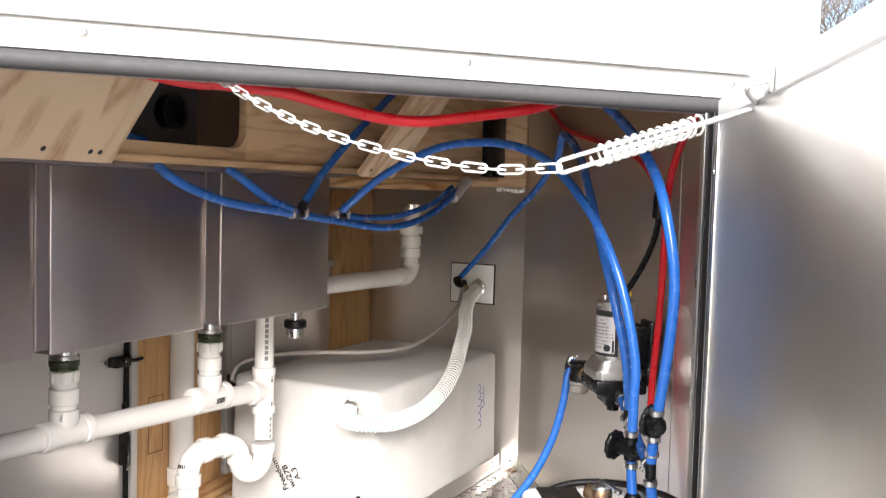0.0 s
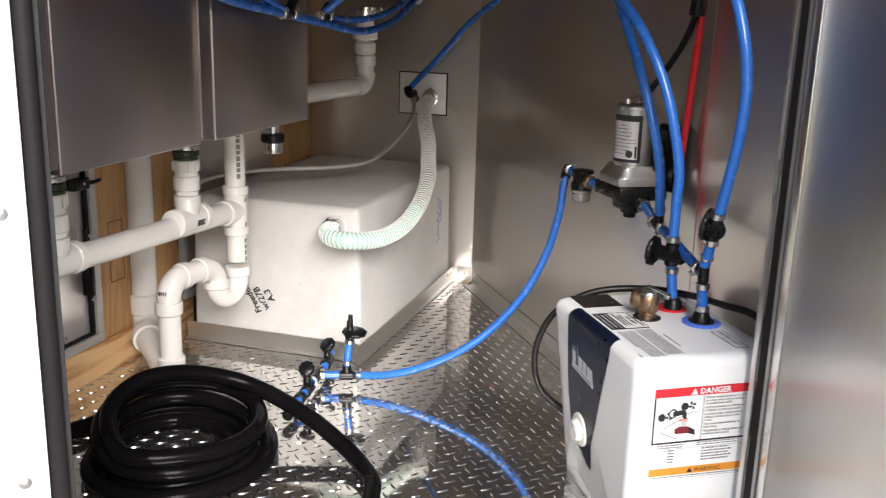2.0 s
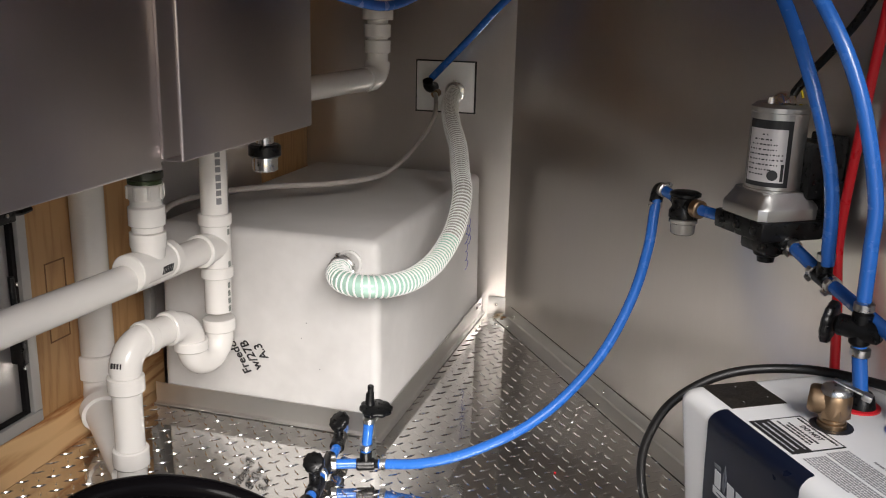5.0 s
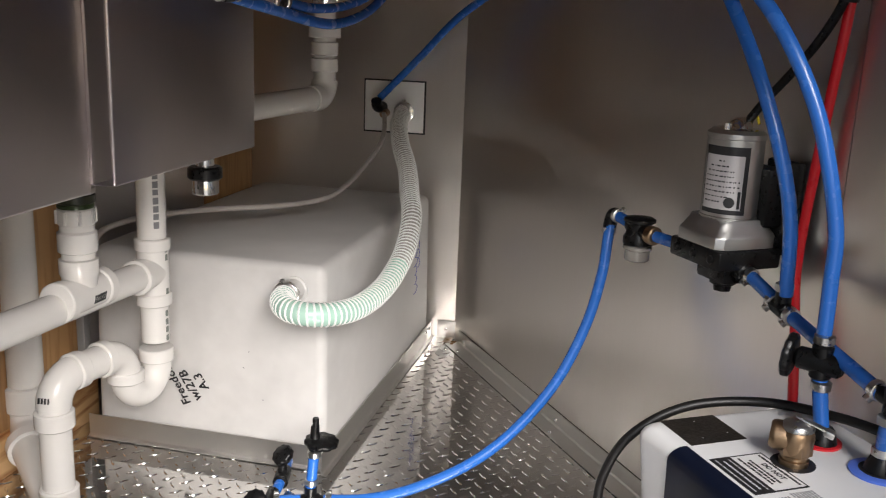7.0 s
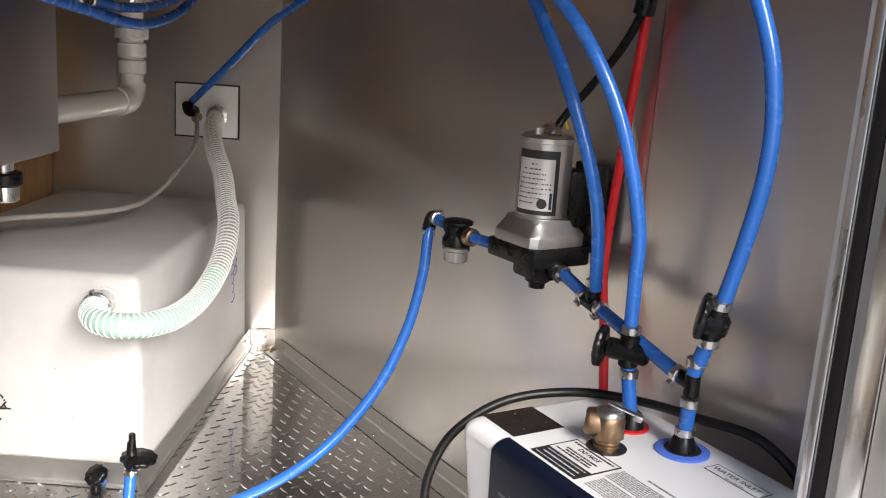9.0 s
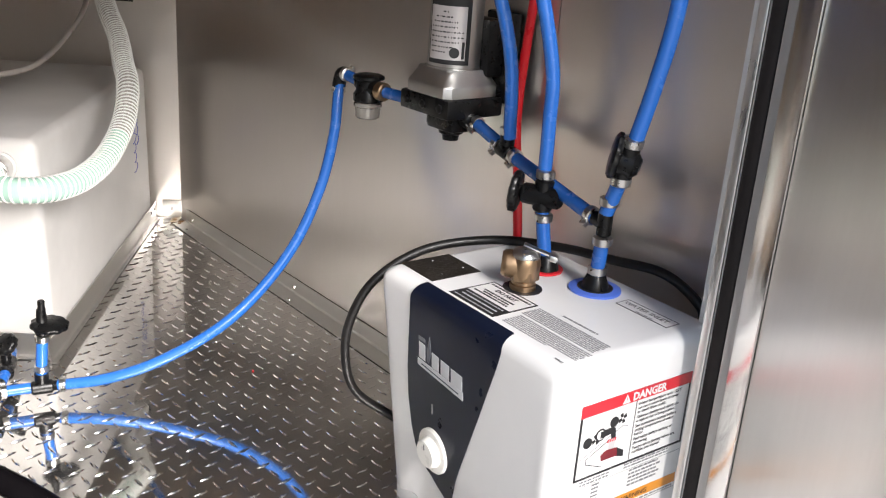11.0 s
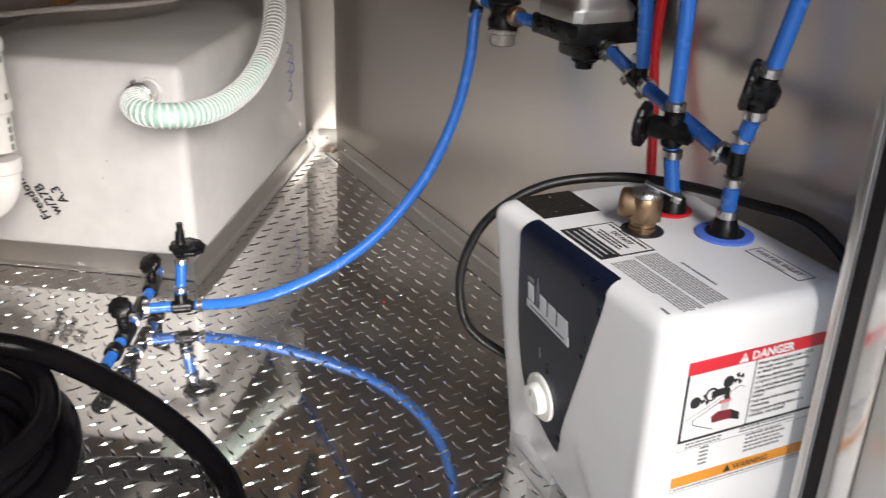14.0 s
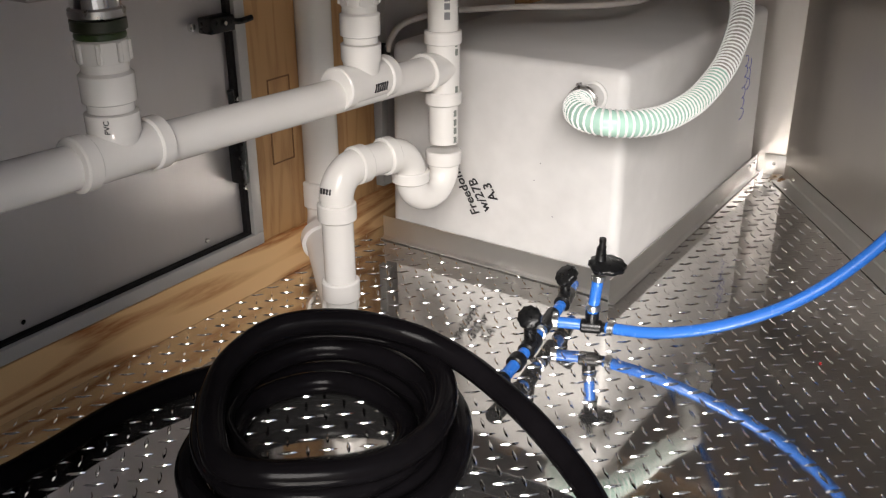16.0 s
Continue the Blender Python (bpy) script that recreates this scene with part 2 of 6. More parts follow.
def basis(x, y, z, at):
    m = Matrix((x, y, z)).transposed().to_4x4()
    m.translation = at
    return m


def box(size, m, bevel=0.0, seg=2, bm=None):
    """A box of that size, centred on the pose m."""
    bm = bm or bmesh.new()
    r = bmesh.ops.create_cube(bm, size=1.0)
    bmesh.ops.scale(bm, vec=size, verts=r["verts"])
    if bevel:
        es = list({e for v in r["verts"] for e in v.link_edges})
        r2 = bmesh.ops.bevel(bm, geom=es, offset=bevel, segments=seg, affect="EDGES", profile=0.5)
        vs = list({v for f in r2["faces"] for v in f.verts} | {v for v in r["verts"] if v.is_valid})
    else:
        vs = r["verts"]
    bmesh.ops.transform(bm, matrix=m, verts=vs)
    return bm


def ubox(u0, u1, v0, v1, z0, z1, bevel=0.0, seg=2, bm=None):
    """A box along the sink's axes."""
    return box((u1 - u0, v1 - v0, z1 - z0), basis(U, V, Z, uv((u0 + u1) / 2, (v0 + v1) / 2, (z0 + z1) / 2)), bevel, seg, bm)


def sbox(s0, s1, o0, o1, z0, z1, bevel=0.0, bm=None):
    """A box along the doorway's axes."""
    return box((s1 - s0, o1 - o0, z1 - z0), basis(S, O, Z, so((s0 + s1) / 2, (o0 + o1) / 2, (z0 + z1) / 2)), bevel, 2, bm)


def smooth_path(pts, n=8):
    pts = [Vector(p) for p in pts]
    if len(pts) == 2:
        return [pts[0].lerp(pts[1], i / n) for i in range(n + 1)]
    ext = [2 * pts[0] - pts[1], *pts, 2 * pts[-1] - pts[-2]]
    out = []
    for a, b, c, d in zip(ext, ext[1:], ext[2:], ext[3:]):
        for i in range(n):
            t = i / n
            out.append(0.5 * ((2 * b) + (c - a) * t + (2 * a - 5 * b + 4 * c - d) * t * t + (3 * b - a - 3 * c + d) * t ** 3))
    out.append(pts[-1])
    return out


def sweep(path, radius, seg=14, bm=None, closed=False, caps=True):
    """A round tube along a path; radius is a number or one for each point."""
    bm = bm or bmesh.new()
    n = len(path)
    rad = [radius] * n if isinstance(radius, (int, float)) else radius
    rings, up = [], None
    for i, p in enumerate(path):
        a = path[(i - 1) % n] if closed or i else p
        b = path[(i + 1) % n] if closed or i < n - 1 else p
        t = (b - a).normalized()
        if up is None:
            up = t.orthogonal()
        up = (up - t * up.dot(t)).normalized()
        side = t.cross(up)
        rings.append([bm.verts.new(p + (up * math.cos(k) + side * math.sin(k)) * rad[i])
                      for k in (2 * math.pi * j / seg for j in range(seg))])
    for i in range(n if closed else n - 1):
        r, q = rings[i], rings[(i + 1) % n]
        for j in range(seg):
            bm.faces.new((r[j], r[(j + 1) % seg], q[(j + 1) % seg], q[j]))
    if caps and not closed:
        bm.faces.new(rings[0][::-1])
        bm.faces.new(rings[-1])
    return bm


def tube(pts, radius, n=8, seg=14, bm=None):
    return sweep(smooth_path(pts, n), radius, seg, bm)


def lathe(profile, base, axis, seg=24, bm=None, squash=1.0):
    """A turned shape: pairs of height along the axis and radius."""
    bm = bm or bmesh.new()
    axis = Vector(axis).normalized()
    x = axis.orthogonal().normalized()
    y = axis.cross(x)
    rings = []
    for h, r in profile:
        c = Vector(base) + axis * h
        rings.append([bm.verts.new(c + (x * math.cos(k) + y * squash * math.sin(k)) * max(r, 1e-4))
                      for k in (2 * math.pi * j / seg for j in range(seg))])
    for r, q in zip(rings, rings[1:]):
        for j in range(seg):
            bm.faces.new((r[j], r[(j + 1) % seg], q[(j + 1) % seg], q[j]))
    bm.faces.new(rings[0][::-1])
    bm.faces.new(rings[-1])
    return bm


def rod(a, b, r, seg=16, bm=None, lip=0.0):
    a, b = Vector(a), Vector(b)
    h = (b - a).length
    prof = [(0, r), (h, r)] if not lip else [(0, r - lip), (lip, r), (h - lip, r), (h, r - lip)]
    return lathe(prof, a, b - a, seg, bm)


def prism(poly, z0, z1, bm=None):
    """An upright slab over a plan polygon."""
    bm = bm or bmesh.new()
    lo = [bm.verts.new((p[0], p[1], z0)) for p in poly]
    hi = [bm.verts.new((p[0], p[1], z1)) for p in poly]
    bm.faces.new(lo[::-1])
    bm.faces.new(hi)
    for i in range(len(poly)):
        j = (i + 1) % len(poly)
        bm.faces.new((lo[i], lo[j], hi[j], hi[i]))
    return bm


def sheet(poly, x, y, z, at, thick, bm=None, bevel=0.0):
    """A flat plate whose outline is given in the plane x, y at that place, with its thickness along z."""
    bm = bm or bmesh.new()
    at = Vector(at)
    lo = [bm.verts.new(at + x * a + y * b) for a, b in poly]
    hi = [bm.verts.new(at + x * a + y * b + z * thick) for a, b in poly]
    bm.faces.new(lo[::-1])
    bm.faces.new(hi)
    for i in range(len(poly)):
        j = (i + 1) % len(poly)
        bm.faces.new((lo[i], lo[j], hi[j], hi[i]))
    return bm


def rect(a0, b0, a1, b1):
    return [(a0, b0), (a1, b0), (a1, b1), (a0, b1)]


def lettering(name, text, size, x, y, at, material, parent, label="", lift=0.0006, bold=0.0, shear=0.0):
    """Words lying in the plane x, y, with their lower left corner at that place."""
    cu = bpy.data.curves.new(name, "FONT")
    cu.body, cu.size, cu.extrude, cu.offset, cu.shear, cu.resolution_u = text, size, 0.0001, bold, shear, 2
    tmp = new(name + "_source", cu)
    dg = bpy.context.evaluated_depsgraph_get()
    me = bpy.data.meshes.new_from_object(tmp.evaluated_get(dg))
    bpy.data.objects.remove(tmp)
    me.materials.clear()
    me.materials.append(material)
    z = x.cross(y)
    me.transform(basis(x, y, z, Vector(at) + z * lift - ORIGIN[parent]))
    ob = new(name, me)
    ob.parent = parent
    ORIGIN[ob] = ORIGIN[parent]
    return tagged(ob, label)


def ring_clamp(at, axis, r, parent, screw=None):
    """A worm-drive or pinch clamp round a tube."""
    axis = Vector(axis).normalized()
    c = part("hose_clamp", lathe([(-0.005, r), (-0.004, r + 0.0016), (0.004, r + 0.0016), (0.005, r)], at, axis, 18), CLAMP, parent,
             "shiny steel hose clamp")
    side = (screw or axis.orthogonal()).normalized()
    bm = box((0.008, 0.007, 0.006), basis(axis, side.cross(axis).normalized(), side, Vector(at) + side * (r + 0.003)), 0.001)
    part("clamp_ear", bm, CLAMP, c)
    return c

# ---- the setting ----
CEIL = 1.13
plan = [(0, 0), pw(1.475, 0), so(-1.95, -0.03), uv(0.0, 0.590)]
floor = single("floor", prism([p[:2] if isinstance(p, tuple) else (p.x, p.y) for p in plan], -0.03, 0.0), TREAD,
               "shiny aluminium tread plate floor", "floor", (0, 0, 0), kind="structure", smooth=False)


def tread_marks():
    """Raised lozenges in two crossing directions, all over the floor that shows."""
    bm = bmesh.new()
    p = 0.0171
    rnd = random.Random(4)
    poly = [Vector((q[0], q[1])) for q in plan]

    def inside(x, y):
        hit, n = False, len(poly)
        for i in range(n):
            a, b = poly[i], poly[(i + 1) % n]
            if (a.y > y) != (b.y > y) and x < (b.x - a.x) * (y - a.y) / (b.y - a.y) + a.x:
                hit = not hit
        return hit
    tl = radians(55.8)
    e1, e2 = Vector((math.cos(tl), math.sin(tl), 0)), Vector((-math.sin(tl), math.cos(tl), 0))
    for i in range(-100, 100):
        for j in range(-80, 80):
            if (i + j) % 2:
                continue
            c = Vector((-0.364, -1.159, 0)) + e1 * i * p + e2 * j * p
            u, v = c.dot(U), c.dot(V)
            if not inside(c.x, c.y) or (u > -0.74 and v > 0.05) or u < -2.0 or u > -0.02:
                continue
            k = radians(45 if i % 2 else -45) + tl
            d, e = Vector((math.cos(k), math.sin(k), 0)), Vector((-math.sin(k), math.cos(k), 0))
            l, w, h = 0.0120, 0.0024, 0.0017 * rnd.uniform(0.85, 1.1)
            side = [(x, w * (1 - x * x)) for x in (1.0, 0.62, 0.2, -0.2, -0.62)]
            base = [c + d * l * x + e * y for x, y in side] + [c - d * l * x - e * y for x, y in side]
            rings = [[bm.verts.new(c + (q - c) * k2 + Z * h2) for q in base] for k2, h2 in ((1.0, 0.0001), (0.62, h * 0.93), (0.34, h))]
            bm.faces.new(rings[2])
            for lo, hi in zip(rings, rings[1:]):
                for a in range(10):
                    b = (a + 1) % 10
                    bm.faces.new((lo[a], lo[b], hi[b], hi[a]))
    return bm


tagged(part("tread_pattern", tread_marks(), TREADM, floor, "raised lozenge tread pattern", angle=28), kind="stuff")


def wall_slab(name, a, b, out, z0, z1, material, label, thick=0.04):
    a, b = Vector(a), Vector(b)
    o = Vector(out) * thick
    bm = prism([(a.x, a.y), (b.x, b.y), (b.x + o.x, b.y + o.y), (a.x + o.x, a.y + o.y)], z0, z1)
    return single(name, bm, material, label, "wall", kind="structure", smooth=False)


wall_slab("wall_nose", uv(0.0, -0.02), uv(0.0, 0.64), U, -0.03, CEIL, STEEL, "brushed steel lined nose wall of a trailer")
wall_pump = wall_slab("wall_pump", (0, 0), pw(1.165, 0), -PN, -0.03, CEIL, STEEL, "brushed steel lined side wall behind the water pump")
wall_slab("wall_side", pw(1.166, -0.0008), pw(1.472, -0.0008), -PN, -0.03, CEIL, STEEL, "brushed steel wall sheet beside the doorway")
wall_slab("wall_back", uv(-2.74, 0.590), uv(0.0, 0.590), V, -0.03, CEIL, STEEL_SINK, "grey sheet metal back wall below the counter")
# unseen deck closing the top, kept dark so it bounces less light
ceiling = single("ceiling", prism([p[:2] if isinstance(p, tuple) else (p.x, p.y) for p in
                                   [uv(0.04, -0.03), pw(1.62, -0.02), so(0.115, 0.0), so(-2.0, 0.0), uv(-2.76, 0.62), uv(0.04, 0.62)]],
                                  CEIL, CEIL + 0.02), DECK, "unseen plywood deck over the compartment, darkened to cut bounced light", "ceiling", kind="structure", smooth=False)

# ---- doorway in the outer skin ----
TOPZ, LEFT = 0.975, -0.925
fw = thing("wall_outer", so(-0.4, 0, 1.2), "white painted outer wall of the trailer", "wall", kind="structure")
part("skin", sbox(-2.2, 0.165, -0.03, 0.0, TOPZ, 2.3), WHITE, fw)
part("skin", sbox(-2.2, LEFT, -0.03, 0.0, -0.30, TOPZ - 0.0005), WHITE, fw)
part("skin", sbox(0.0495, 0.165, -0.03, 0.0, -0.30, TOPZ - 0.0005), WHITE, fw)
for a, b, n in ((pw(-0.03, -0.0415), pw(1.50, -0.0415), -PN), (uv(0.0445, 0.64), pw(-0.055, -0.045), U), (uv(-2.76, 0.660), uv(0.0445, 0.660), V)):
    part("skin", prism([(p.x, p.y) for p in (a, b, b + n * 0.012, a + n * 0.012)], -0.30, 2.299), WHITE, fw)
part("roof", prism([(p.x, p.y) for p in (so(-2.2, -0.02), so(0.165, -0.02), pw(-0.04, -0.06), uv(0.06, 0.68), uv(-2.76, 0.68))], 2.3005, 2.33), WHITE, fw, "white sheet roof")
part("skin", sbox(LEFT + 0.0005, 0.049, -0.03, 0.0, -0.30, -0.032), WHITE, fw)

trim = thing("trim", so(-0.45, 0.003, 0.0), "pale riveted trim round the open doorway", "door frame", kind="structure")
part("head_strip", sbox(LEFT - 0.045, 0.060, 0.001, 0.008, 0.9735, 0.9865, 0.002), ALU, trim, "white painted head strip with rivets")
part("head_strip", sbox(LEFT - 0.045, 0.060, 0.001, 0.0065, 0.9868, 1.0060, 0.001), SATIN, trim, "dull grey upper edge of the head strip")
part("head_ledge", sbox(LEFT - 0.045, 0.060, 0.0, 0.016, 1.0065, 1.0105, 0.0015), ALU, trim)
part("head_seal", tube([so(LEFT, 0.004, 0.962), so(-0.5, 0.004, 0.962), so(0.03, 0.004, 0.962)], 0.0105, 4, 12), SEALGREY, trim, "grey rubber door seal")
part("head_lip", sbox(LEFT, 0.03, -0.03, -0.006, 0.9535, 0.9745, 0.002), MILL, trim)
part("jamb_strip", sbox(LEFT - 0.045, LEFT - 0.001, 0.001, 0.008, -0.03, 0.973, 0.002), ALU, trim, "white painted jamb strip with rivets")
part("jamb_seal", tube([so(LEFT + 0.008, 0.002, -0.02), so(LEFT + 0.008, 0.002, 0.5), so(LEFT + 0.008, 0.002, 0.953)], 0.0085, 4, 12), RUBBER, trim, "black rubber door seal")
part("jamb_lip", sbox(LEFT + 0.001, LEFT + 0.022, -0.03, -0.009, -0.02, 0.953, 0.002), SEALGREY, trim)
part("hinge_lip", sbox(-0.0100, -0.0060, -0.002, 0.0072, -0.02, 0.953, 0.001), MILL, trim, "bare metal lip of the frame")
seal_bm = sbox(-0.0075, 0.0100, 0.0076, 0.0228, -0.02, 0.953, 0.003)
part("hinge_seal", seal_bm, RUBBER, trim, "black rubber door seal")
part("hinge_jamb", sbox(-0.0090, 0.0480, 0.0232, 0.0335, -0.02, 0.953, 0.001), JAMBGREY, trim, "dull grey hinge jamb")
for k in (-0.787, -0.352, 0.030):
    part("rivet", lathe([(0, 0.0055), (0.0015, 0.005), (0.003, 0.003), (0.0034, 0.0)], so(k, 0.0065, 0.9935), O, 14), CAST, trim)
for z in (0.12, 0.37, 0.622, 0.87):
    part("rivet", lathe([(0, 0.0062), (0.0015, 0.0058), (0.003, 0.0035), (0.0036, 0.0)], so(LEFT - 0.022, 0.008, z), O, 14), MILL, trim)

# ---- the open door ----
TD = radians(77)
DD = Vector((-math.cos(TD), -math.sin(TD), 0))      # from the hinge to the free edge
DI = Vector((-math.sin(TD), math.cos(TD), 0))       # towards the opening
H0 = so(-0.0115, 0.0345)


def dbox(a0, a1, d0, d1, z0, z1, bevel=0.0):
    c = H0 + DD * ((a0 + a1) / 2) + DI * ((d0 + d1) / 2) + Z * ((z0 + z1) / 2)
    return box((a1 - a0, d1 - d0, z1 - z0), basis(DD, DI, Z, c), bevel)


door = thing("door_1", H0, "white trailer door lined with brushed steel, swung open", "door", kind="structure")
part("door_core", dbox(0.002, 0.90, -0.040, -0.0025, -0.03, 0.9635, 0.002), WHITE, door)
part("steel_lining", dbox(0.0295, 0.872, -0.002, 0.0005, 0.0, 0.9355, 0.0003), STEEL_DOOR, door, "brushed steel lining with a few scratches")
part("hinge_strip", dbox(0.0005, 0.0285, -0.002, 0.0030, -0.02, 0.9635, 0.001), BRIGHT, door, "bare metal edge strip")
part("top_strip", dbox(0.0295, 0.90, -0.002, 0.0035, 0.9385, 0.9635, 0.001), ALU, door, "white edge strip")
part("edge_strip", dbox(0.8725, 0.90, -0.002, 0.0035, -0.02, 0.938, 0.001), ALU, door, "white edge strip")
for z in (0.117, 0.873):
    part("screw", lathe([(0, 0.005), (0.0015, 0.0048), (0.0028, 0.003), (0.003, 0.0)], H0 + DD * 0.0155 + DI * 0.0030 + Z * z, DI, 12), CHROME, door)
for a, z, l in ((0.30, 0.80, 0.02), (0.36, 0.55, 0.015)):
    bm = box((l, 0.0004, 0.0012), basis((DD * 0.9 + Z * 0.43).normalized(), DI, (Z * 0.9 - DD * 0.43).normalized(), H0 + DD * a + DI * 0.0006 + Z * z))
    part("scratch", bm, MILL, door)

# ---- ground and distance outside ----
ground = single("ground", prism([(-60, -60), (60, -60), (60, 60), (-60, 60)], -0.60, -0.55), GRAVEL, "pale gravel yard", "ground", (0, 0, -0.55),
                kind="structure", smooth=False)


def bare_tree(x, y, h, seed):
    rnd = random.Random(seed)
    t = thing("bare_tree", (x, y, -0.55), "leafless winter tree with fine twigs", "tree", "trees behind the trailer")
    trunk, crown = bmesh.new(), bmesh.new()
    top = Vector((x + rnd.uniform(-0.4, 0.4), y, h * 0.5))
    sweep(smooth_path([(x, y, -0.6), (x + 0.1, y, h * 0.25), top], 4), [0.16 - 0.09 * i / 8 for i in range(9)], 8, trunk)

    def grow(p, d, l, r, depth):
        q = p + d * l
        mid = p.lerp(q, 0.5) + Vector((rnd.uniform(-1, 1), rnd.uniform(-1, 1), rnd.uniform(-1, 1))) * l * 0.06
        sweep([p, mid, q], [r, r * 0.8, r * 0.6], 5, crown)
        if depth:
            for _ in range(3):
                e = (d + Vector((rnd.uniform(-1, 1), rnd.uniform(-1, 1), rnd.uniform(-0.3, 0.8))) * 0.75).normalized()
                grow(p.lerp(q, rnd.uniform(0.55, 1.0)), e, l * rnd.uniform(0.6, 0.8), r * 0.6, depth - 1)
    for k in range(4):
        a = 2 * math.pi * k / 4 + rnd.uniform(-0.4, 0.4)
        grow(top - Z * h * 0.12 * k / 4, Vector((math.cos(a) * 0.8, math.sin(a) * 0.8, 0.8)).normalized(), h * 0.17, 0.035, 5)
    part("trunk", trunk, BARK, t)
    part("crown", crown, BARK, t)


bare_tree(8.1, 13.3, 6.0, 3)
bare_tree(9.3, 14.8, 6.6, 5)
bare_tree(7.9, 15.6, 7.0, 8)

# ---- wooden back framing and access doors ----
board = single("baseboard", ubox(-2.3, -0.655, 0.551, 0.5895, 0.0, 0.0755, 0.002), PINE, "raw pine board along the floor under the back wall", "board",
               kind="structure", angle=30)


def stud(u0, u1, v0, v1, z0, z1, label, material=None):
    return single("stud", ubox(u0, u1, v0, v1, z0, z1, 0.0015), material or PINEV, label, "stud", kind="structure", angle=30)


s1 = stud(-1.004, -0.893, 0.558, 0.5895, 0.0760, 0.86, "raw pine stud beside the access door, with a routed outline")
for a, b, c, d in ((-0.965, -0.915, 0.330, 0.3325), (-0.965, -0.915, 0.195, 0.1975), (-0.965, -0.9625, 0.195, 0.3325), (-0.9175, -0.915, 0.195, 0.3325)):
    part("routed_line", ubox(a, b, 0.5573, 0.5582, c, d), mat("pencil_line", (0.20, 0.10, 0.04), 0.7, bump=0.0) if "pencil_line" not in bpy.data.materials
         else bpy.data.materials["pencil_line"], s1)
stud(-0.815, -0.712, 0.550, 0.5895, 0.0760, 0.86, "raw pine stud behind the drain pipes")
stud(-0.19, -0.004, 0.530, 0.5895, 0.30, 0.838, "raw pine post in the corner behind the tank")


def access_door(u0, u1, z0, z1, latch):
    t = thing("access_door", uv((u0 + u1) / 2, 0.57, z0), "closed sheet metal access door in a grey metal frame", "access door", "access doors in the back wall")
    w = 0.020
    for a, b, c, d in ((u0, u1, z0, z0 + w), (u0, u1, z1 - w, z1), (u0, u0 + w, z0 + w + 0.0002, z1 - w - 0.0002), (u1 - w, u1, z0 + w + 0.0002, z1 - w - 0.0002)):
        part("frame", ubox(a, b, 0.551, 0.5895, c, d, 0.0015), FRAME, t)
    for a, b, c, d in ((u0 + w, u1 - w, z0 + w, z0 + w + 0.005), (u1 - w - 0.009, u1 - w, z0 + w + 0.0052, z1 - w)):
        part("gasket", ubox(a, b, 0.558, 0.584, c, d, 0.001), RUBBER, t, "black rubber gasket")
    part("panel", ubox(u0 + w, u1 - w - 0.0095, 0.566, 0.580, z0 + w + 0.0055, z1 - w, 0.001), STEEL_PANEL, t)
    for z in (z0 + 0.10, z0 + 0.24):
        part("screw", lathe([(0, 0.004), (0.002, 0.003), (0.0022, 0)], uv(u1 - w - 0.004, 0.558, z), -V, 10), CHROME, t)
    for a in (0.085, 0.395, 0.80):
        part("screw", lathe([(0, 0.0042), (0.002, 0.0033), (0.0024, 0)], uv(u1 - w - a, 0.566, z0 + w + 0.018), -V, 10), CHROME, t)
    if latch:
        la = part("latch", ubox(u1 - 0.078, u1 - 0.030, 0.540, 0.566, 0.421, 0.444, 0.003), BLACK, t, "black cam latch")
        part("latch_tongue", tube([uv(u1 - 0.034, 0.548, 0.434), uv(u1 - 0.014, 0.546, 0.431), uv(u1 + 0.008, 0.546, 0.433)], 0.0045, 4, 8), BLACK, la)
        part("latch_bolt", lathe([(0, 0.0065), (0.004, 0.0055), (0.005, 0)], uv(u1 - 0.090, 0.566, 0.432), -V, 12), CHROME, la)
        part("latch_bolt", lathe([(0, 0.0035), (0.002, 0.003), (0.003, 0)], uv(u1 - 0.050, 0.540, 0.434), -V, 10), CHROME, la)
        part("gas_strut", ubox(u1 - 0.045, u1 - 0.032, 0.540, 0.5655, 0.190, 0.262, 0.003), BLACK, t, "black stay bracket")
        part("stay_rod", rod(uv(u1 - 0.0385, 0.552, 0.262), uv(u1 - 0.0420, 0.552, 0.335), 0.0048, 12), BLACK, t, "slim black rod of the stay")
    return t


access_door(-1.66, -1.005, 0.077, 0.62, True)
access_door(-0.690, -0.155, 0.077, 0.62, False)

# ---- trim along the floor ----
def angle_strip(name, a, b, n, up, out, label, material, screws=()):
    """A bent strip of sheet metal: one leg up a wall, one on the floor."""
    a, b, n = Vector(a), Vector(b), Vector(n)
    d = (b - a).normalized()
    l = (b - a).length
    t = thing(name, a.lerp(b, 0.5), label, "trim", kind="structure")
    bm = bmesh.new()
    th = 0.0016
    prof = [(0.0005, 0.0), (out, 0.0), (out, th), (0.003 + th, th), (0.0005 + th, 0.003 + th), (0.0005 + th, up), (0.0005, up)]
    ends = []
    for p in (a, b):
        ends.append([bm.verts.new(p + n * x + Z * (z + 0.0017)) for x, z in prof])
    m = len(prof)
    for i in range(m):
        j = (i + 1) % m
        bm.faces.new((ends[0][i], ends[0][j], ends[1][j], ends[1][i]))
    bm.faces.new(ends[0][::-1])
    bm.faces.new(ends[1])
    part("strip", bm, material, t, angle=30)
    for s in screws:
        part("screw", lathe([(0, 0.004), (0.0014, 0.0036), (0.0026, 0.002), (0.003, 0)], a + d * s * l + (n * 0.0025 + Z * up * 0.72 if up > out else n * out * 0.6 + Z * 0.0033), n if up > out else Z, 12), CHROME, t)
    return t


